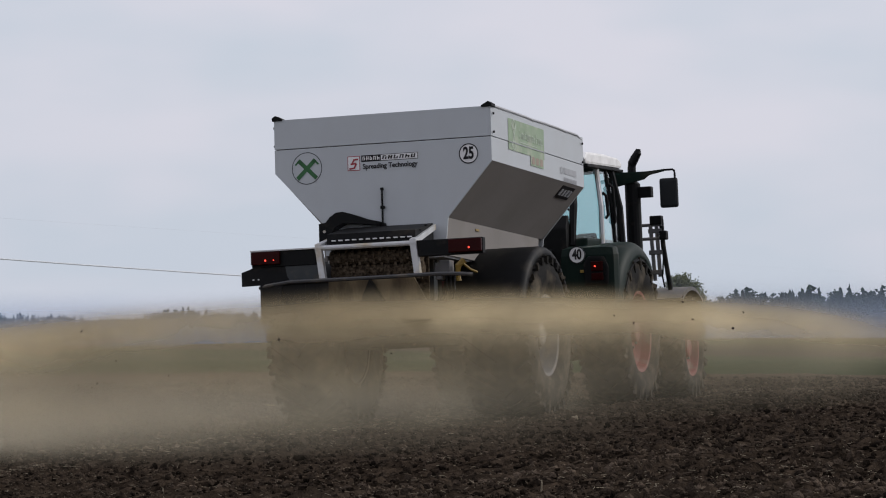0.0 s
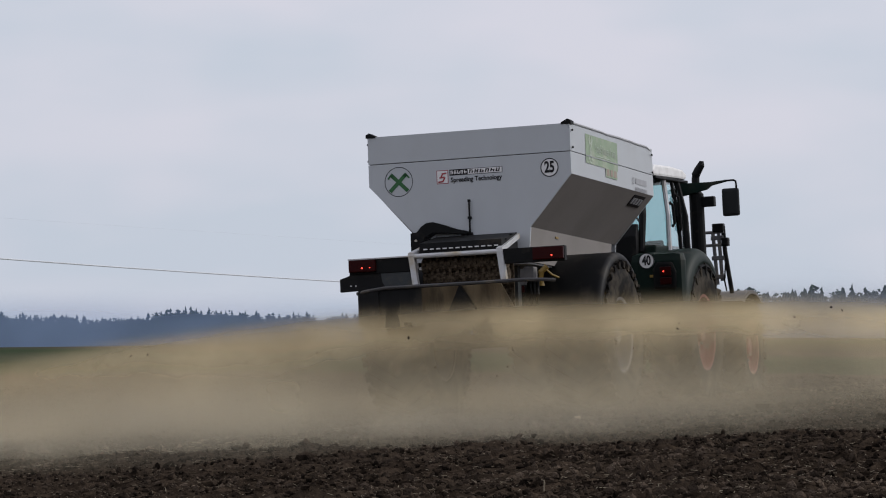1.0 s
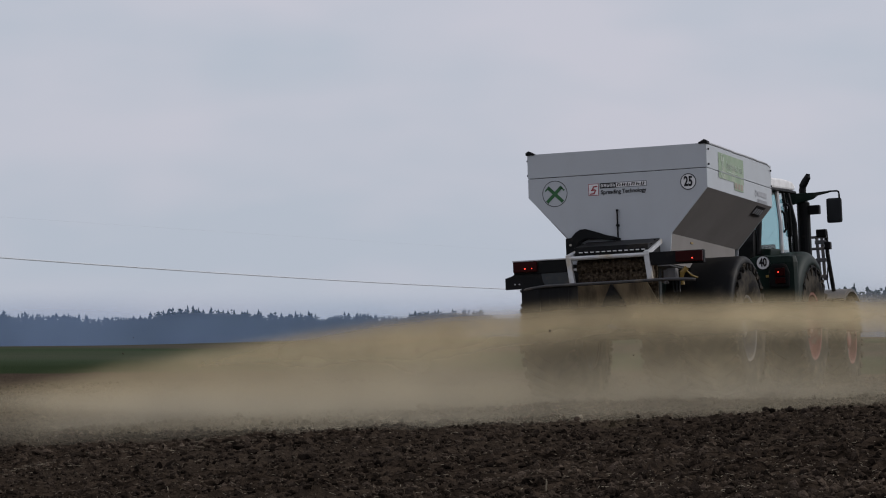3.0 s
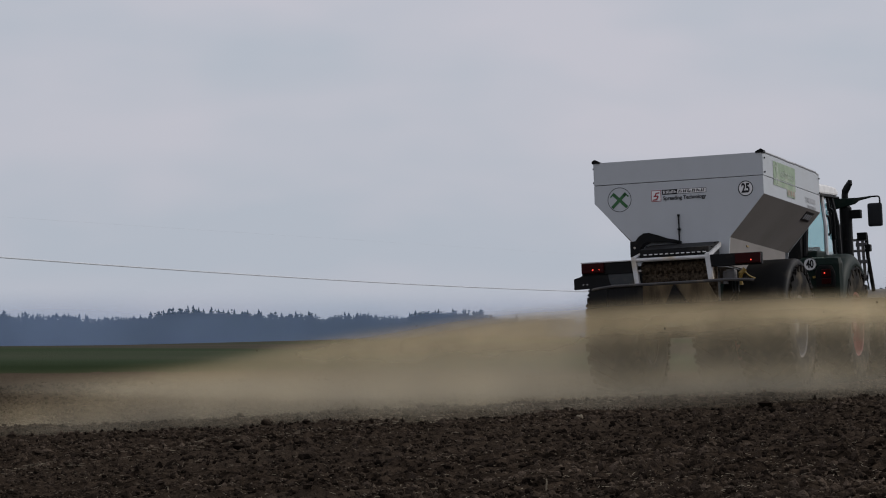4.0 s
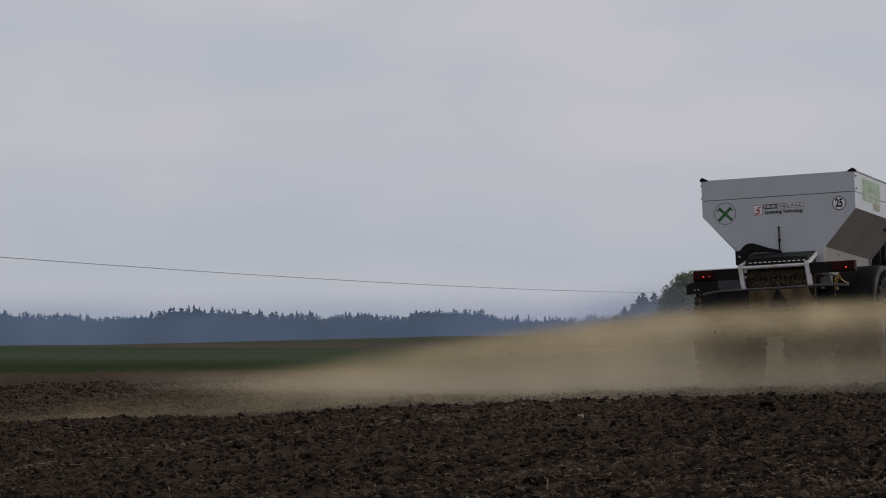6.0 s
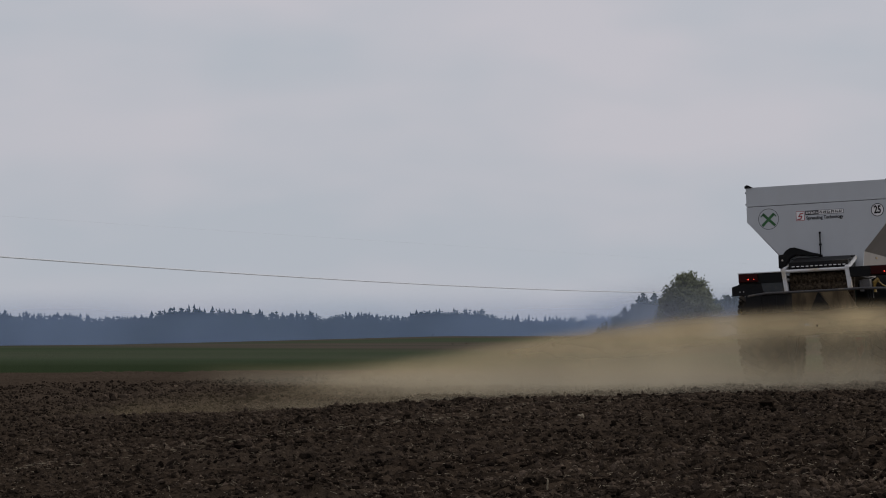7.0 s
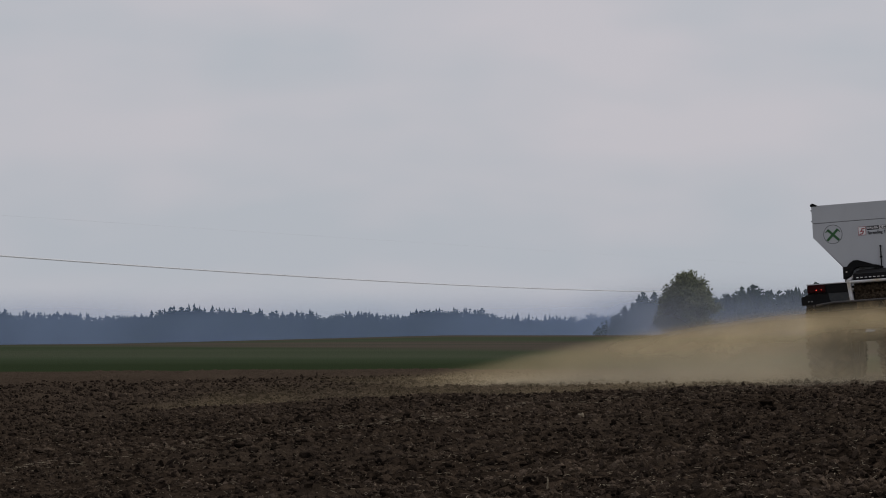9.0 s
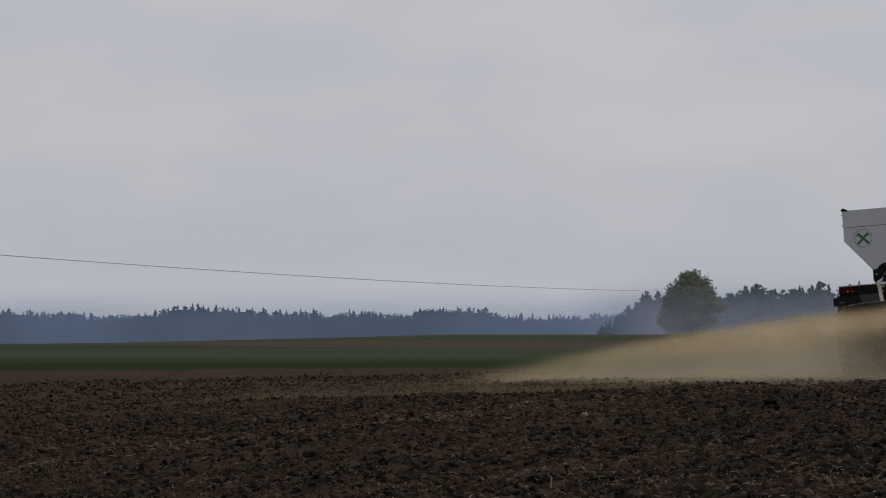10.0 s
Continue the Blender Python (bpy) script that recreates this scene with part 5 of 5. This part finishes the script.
# ---- dust: veils of fine lime thrown to both sides, in rigid pieces that drift ----
def veil_mesh(name, label, line, height, mat, base=lambda s: -0.30):
    """A hanging veil along line(s), from base(s) up to height(s), for s from -1 to 1."""
    n, rows = 64, 8
    bm = B()
    uvl = bm.loops.layers.uv.new("veil")
    grid, uvs = [], {}
    for i in range(n + 1):
        s = -1 + 2 * i / n
        x, y = line(s)
        col = []
        for j in range(rows + 1):
            v = j / rows
            p = bm.verts.new((x, y - 0.10 * math.sin(3 * v + x), base(s) + (height(s) - base(s)) * v))
            uvs[p] = (s, v)
            col.append(p)
        grid.append(col)
    for i in range(n):
        for j in range(rows):
            f = bm.faces.new((grid[i][j], grid[i + 1][j], grid[i + 1][j + 1], grid[i][j + 1]))
            f.smooth = True
            for lp in f.loops:
                lp[uvl].uv = uvs[lp.vert]
    return tagged(new(name, mesh_of(bm, name, mat, True)), label, "dust", "dust veils", kind="stuff")


def build_veil(name, label, back, left, right, height, strength, seed, bow, stream, hollow, lower):
    def line(s):
        x = s * (left if s < 0 else right)
        return x, back + bow * (s * s if s < 0 else 0.3 * s * s) + 0.18 * math.sin(2.1 * x + seed) + 0.1 * math.sin(4.7 * x + 2 * seed)

    def tall(s):
        return 0.05 + height * (1 - 0.10 * abs(s) - 0.75 * s * s if s < 0 else 1 - 0.04 * s - 0.90 * s ** 3)
    return veil_mesh(name, label, line, tall, dust_material(name, strength, seed, stream, max(0.0, -back) * 0.356 - 0.1, hollow, lower, back < -9))


VEILS = [  # back, reach left, reach right, height, strength, bow of the left arm, stream, lee, density of the foot
    (-1.15, 10.0, 9.0, 1.34, 0.40, 0.8, 1.0, 0.74, 0.4),
    (-1.9, 10.4, 8.6, 1.31, 0.31, 1.1, 0.7, 0.74, 0.4),
    (-2.9, 11.0, 7.8, 1.20, 0.26, 2.0, 0.3, 0.76, 0.6),
    (-3.9, 11.4, 7.8, 1.16, 0.25, 3.0, 0.0, 0.78, 0.7),
    (-5.0, 11.4, 7.8, 1.04, 0.23, 4.0, 0.0, 0.72, 0.8),
    (-6.2, 11.0, 8.0, 0.82, 0.20, 5.0, 0.0, 0.60, 1.0),
    (-7.6, 10.2, 8.2, 0.58, 0.19, 6.0, 0.0, 0.50, 1.0),
    (-9.6, 9.5, 12.0, 0.42, 0.20, 4.0, 0.0, 0.20, 1.0),
    (2.7, 14.0, 1.7, 0.95, 0.34, 0.3, 0.0, 0.0, 1.0),
]
veils = [build_veil("dust_veil", "pale brown veil of lime dust thrown behind the spreader", b, l, r, h, st, 3 + 2 * k, bow, sm, lee, lo) for k, (b, l, r, h, st, bow, sm, lee, lo) in enumerate(VEILS)]
cloud = build_veil("dust_cloud", "loose cloud of pale dust that falls behind and settles", -1.7, 6.5, 9.0, 1.2, 0.54, 43, 0.6, 0.0, 0.38, 0.8)


def build_settling(shift, height, strength, seed):
    """Old dust that hangs low over the near field, strung out along the wind."""
    def line(s):
        return (0.6 + 8.0 * s, 30.6 + shift - 7.8 * s + 1.2 * s * s + 0.2 * math.sin(9 * s + seed))

    def base(s):
        return float(ground_z(*line(s))) - 0.16

    def tall(s):
        return base(s) + 0.16 + height * (1 - 0.3 * s * s) + 0.08 * math.sin(7 * s + seed)
    return veil_mesh("settling_dust", "low veil of old dust settling over the near soil", line, tall, dust_material("settling_dust", strength, seed, 0.0, 0.0, 0.0, 1.0, True), base)


def build_wake(back, height, strength, bow, seed):
    """Thin dust that creeps along the ground below the long arm of the throw."""
    def line(s):
        return (15.0 if s < 0 else 7.0) * s, back + bow * (s * s if s < 0 else 0.0) + 0.2 * math.sin(8 * s + seed)

    def base(s):
        return -0.20 + 0.65 * max(0.0, -s)

    def tall(s):
        return base(s) + 0.25 + height * (1 - 0.35 * s * s) + 0.05 * math.sin(11 * s + seed)
    return veil_mesh("dust_wake", "thin low wake of brown dust creeping over the field", line, tall, dust_material("dust_wake", strength, seed, 0.0, 0.0, 0.3, 1.0, True), base)


wakes = [build_wake(-3.0, 0.32, 0.28, 9.0, 61), build_wake(-1.6, 0.38, 0.30, 8.8, 63), build_wake(0.5, 0.40, 0.30, 7.5, 65)]
settling = [build_settling(-0.6, 0.42, 0.21, 51), build_settling(1.4, 0.60, 0.22, 53), build_settling(3.6, 0.75, 0.20, 55)]


def build_crumbs(seed):
    """A few dark crumbs flung up with the dust."""
    rng = np.random.RandomState(seed)
    bm = B()
    for _ in range(13):
        s = rng.uniform(0.005, 0.015)
        c = Vector((rng.uniform(-6, 5), rng.uniform(-4, -1.5), rng.uniform(0.3, 1.0)))
        bmesh.ops.create_icosphere(bm, subdivisions=1, radius=s, matrix=Matrix.Translation(c) @ Matrix.Rotation(rng.uniform(0, 3.1), 4, "Y") @ Matrix.Diagonal((rng.uniform(1, 1.8), 0.8, rng.uniform(0.6, 1.0), 1)))
    ob = new("flying_crumbs", mesh_of(bm, "flying_crumbs", M["clod"]))
    return tagged(ob, "dark soil crumbs flying in the dust behind the spreader", "soil", kind="stuff")


crumbs = [build_crumbs(20 + k) for k in range(3)]


# ---- what moves ----
HEADING = -19.62
# seconds, x, y, z, nose tilt, lean, swing
DRIVE = [(0, -0.512, 35.110, -0.930, -2.48, -2.60, 0.54), (0.5, -0.027, 36.490, -0.942, -1.94, -2.37, 0.68), (1, 0.445, 37.863, -0.947, -2.08, -2.90, 0.02),
         (1.5, 0.940, 39.239, -0.926, -2.17, -2.45, -0.11), (2, 1.422, 40.609, -0.891, -2.29, -3.01, -0.13), (2.5, 1.926, 41.994, -0.882, -2.27, -2.77, -0.45),
         (4, 3.463, 46.236, -0.836, -2.56, -2.84, -0.20), (4.5, 3.976, 47.639, -0.859, -2.31, -3.33, -0.50), (5, 4.494, 49.035, -0.876, -1.97, -2.73, 0.14),
         (5.5, 4.974, 50.405, -0.841, -2.48, -3.11, 0.11), (7, 6.414, 54.452, -0.847, -1.96, -2.74, 0.03), (7.5, 6.858, 55.755, -0.841, -1.56, -4.14, 0.06),
         (8, 7.311, 57.023, -0.879, -1.74, -3.66, 0.05), (8.5, 7.731, 58.249, -0.904, -1.65, -4.22, 0.10), (9, 8.151, 59.440, -0.954, -1.83, -3.90, 0.04),
         (9.5, 8.550, 60.603, -0.949, -1.97, -4.28, -0.01), (10, 8.950, 61.751, -0.963, -2.20, -4.33, -0.09)]


def drive_pose(r, level):
    t, x, y, z, nose, lean, swing = r
    return pose(x, y, z + EYE_Z, 0, 0, HEADING + swing) @ pose(0, 0, 0, 0 if level else nose) @ pose(0, 0, 0, 0, lean)


def travelled(t):
    ts = [r[0] for r in DRIVE]
    d = [0.0]
    for a, b in zip(DRIVE, DRIVE[1:]):
        d.append(d[-1] + math.hypot(b[1] - a[1], b[2] - a[2]))
    return float(np.interp(t, ts, d))


def motions():
    walk(trailer, [(r[0], drive_pose(r, False)) for r in DRIVE])
    walk(tractor, [(r[0], drive_pose(r, True)) for r in DRIVE])
    for wheel, radius in [(w, 0.90) for w in trailer_wheels] + [(w, 0.92) for w in rear_wheels] + [(w, 0.68) for w in front_wheels]:
        p = wheel.matrix_basis.translation.copy()
        walk(wheel, [(k * 0.2, pose(*p, -math.degrees(travelled(k * 0.2) / radius))) for k in range(51)])
    for i, veil in enumerate(veils):
        rows = []
        for r in DRIVE:
            # at first the hindmost veils still hang far back over the track
            lag = (0, 0, 0.1, 0.3, 0.6, 1.0, 1.4, 1.6, 0)[i] * float((1 - smoothstep(1.5, 4.5, r[0])) * smoothstep(-0.8, 1.2, r[0]))
            slide = (-1.0, -1.3, -1.8, -1.8, -2.0, -3.0, -6.0, -13.0, 0)[i] * float(1 - smoothstep(0.1, 1.1, r[0]))
            sway = pose(slide + 0.25 * math.sin(1.3 * r[0] + 2 * i) + 0.36 * lag, 0.15 * math.sin(1.7 * r[0] + i) - lag, 0.03 * math.sin(2.2 * r[0] + 1.5 * i) + (0.20 * float(smoothstep(7.0, 10.0, r[0])) + 0.09 * float(1 - smoothstep(0.3, 1.0, r[0])) + 0.06 * float(smoothstep(3.5, 4.5, r[0]) * (1 - smoothstep(5.0, 7.0, r[0]))) if i < 6 else 0.0))
            rows.append((r[0], drive_pose(r, True) @ sway))
        walk(veil, rows)
    # a loose cloud hangs about the trailer, then is left behind and settles
    rows = []
    for k in range(21):
        t = k * 0.5
        at = t if t < 2 else 2 + 0.5 * (t - 2)
        a = [float(np.interp(at, [r[0] for r in DRIVE], [r[c] for r in DRIVE])) for c in range(1, 7)]
        fall = pose(-7.0 * float(smoothstep(1.9, 4.4, t)) - 6.0 * float(1 - smoothstep(-0.2, 0.7, t)), 0, -0.72 * float(smoothstep(2.0, 5.0, t)))
        rows.append((t, drive_pose((t, *a), True) @ fall))
    walk(cloud, rows)
    # the low wake comes up as the trailer leaves and follows it
    for i, ob in enumerate(wakes):
        walk(ob, [(r[0], drive_pose(r, True) @ pose(0.3 * math.sin(0.9 * r[0] + i), 0, -0.45 * float(1 - smoothstep(1.0, 4.0, r[0])))) for r in DRIVE])
    # old dust drifts in over the near field from the left and sinks into the soil
    for i, ob in enumerate(settling):
        rows = []
        for k in range(21):
            t = k * 0.5
            drift = -6.5 * float(1 - smoothstep(-0.5, 1.7, t))
            rows.append((t, pose(drift + 0.15 * t, 0.5 * drift + 0.9 * min(t, 5) - 1.6, -0.06 * float(1 - smoothstep(0, 1.2, t)) - 1.35 * float(smoothstep(2.2 + 0.35 * i, 4.6 + 0.35 * i, t)))))
        walk(ob, rows)
    for i, ob in enumerate(crumbs):
        rows = []
        for k in range(21):
            t = k * 0.5
            a = [float(np.interp(t, [r[0] for r in DRIVE], [r[c] for r in DRIVE])) for c in range(1, 7)]
            hop = pose(0.5 * math.sin(2.0 * t + 2 * i), -0.4 * math.sin(1.4 * t + i), 0.12 * math.sin(3.1 * t + 2.1 * i))
            rows.append((t, drive_pose((t, *a), True) @ hop))
        walk(ob, rows)


motions()
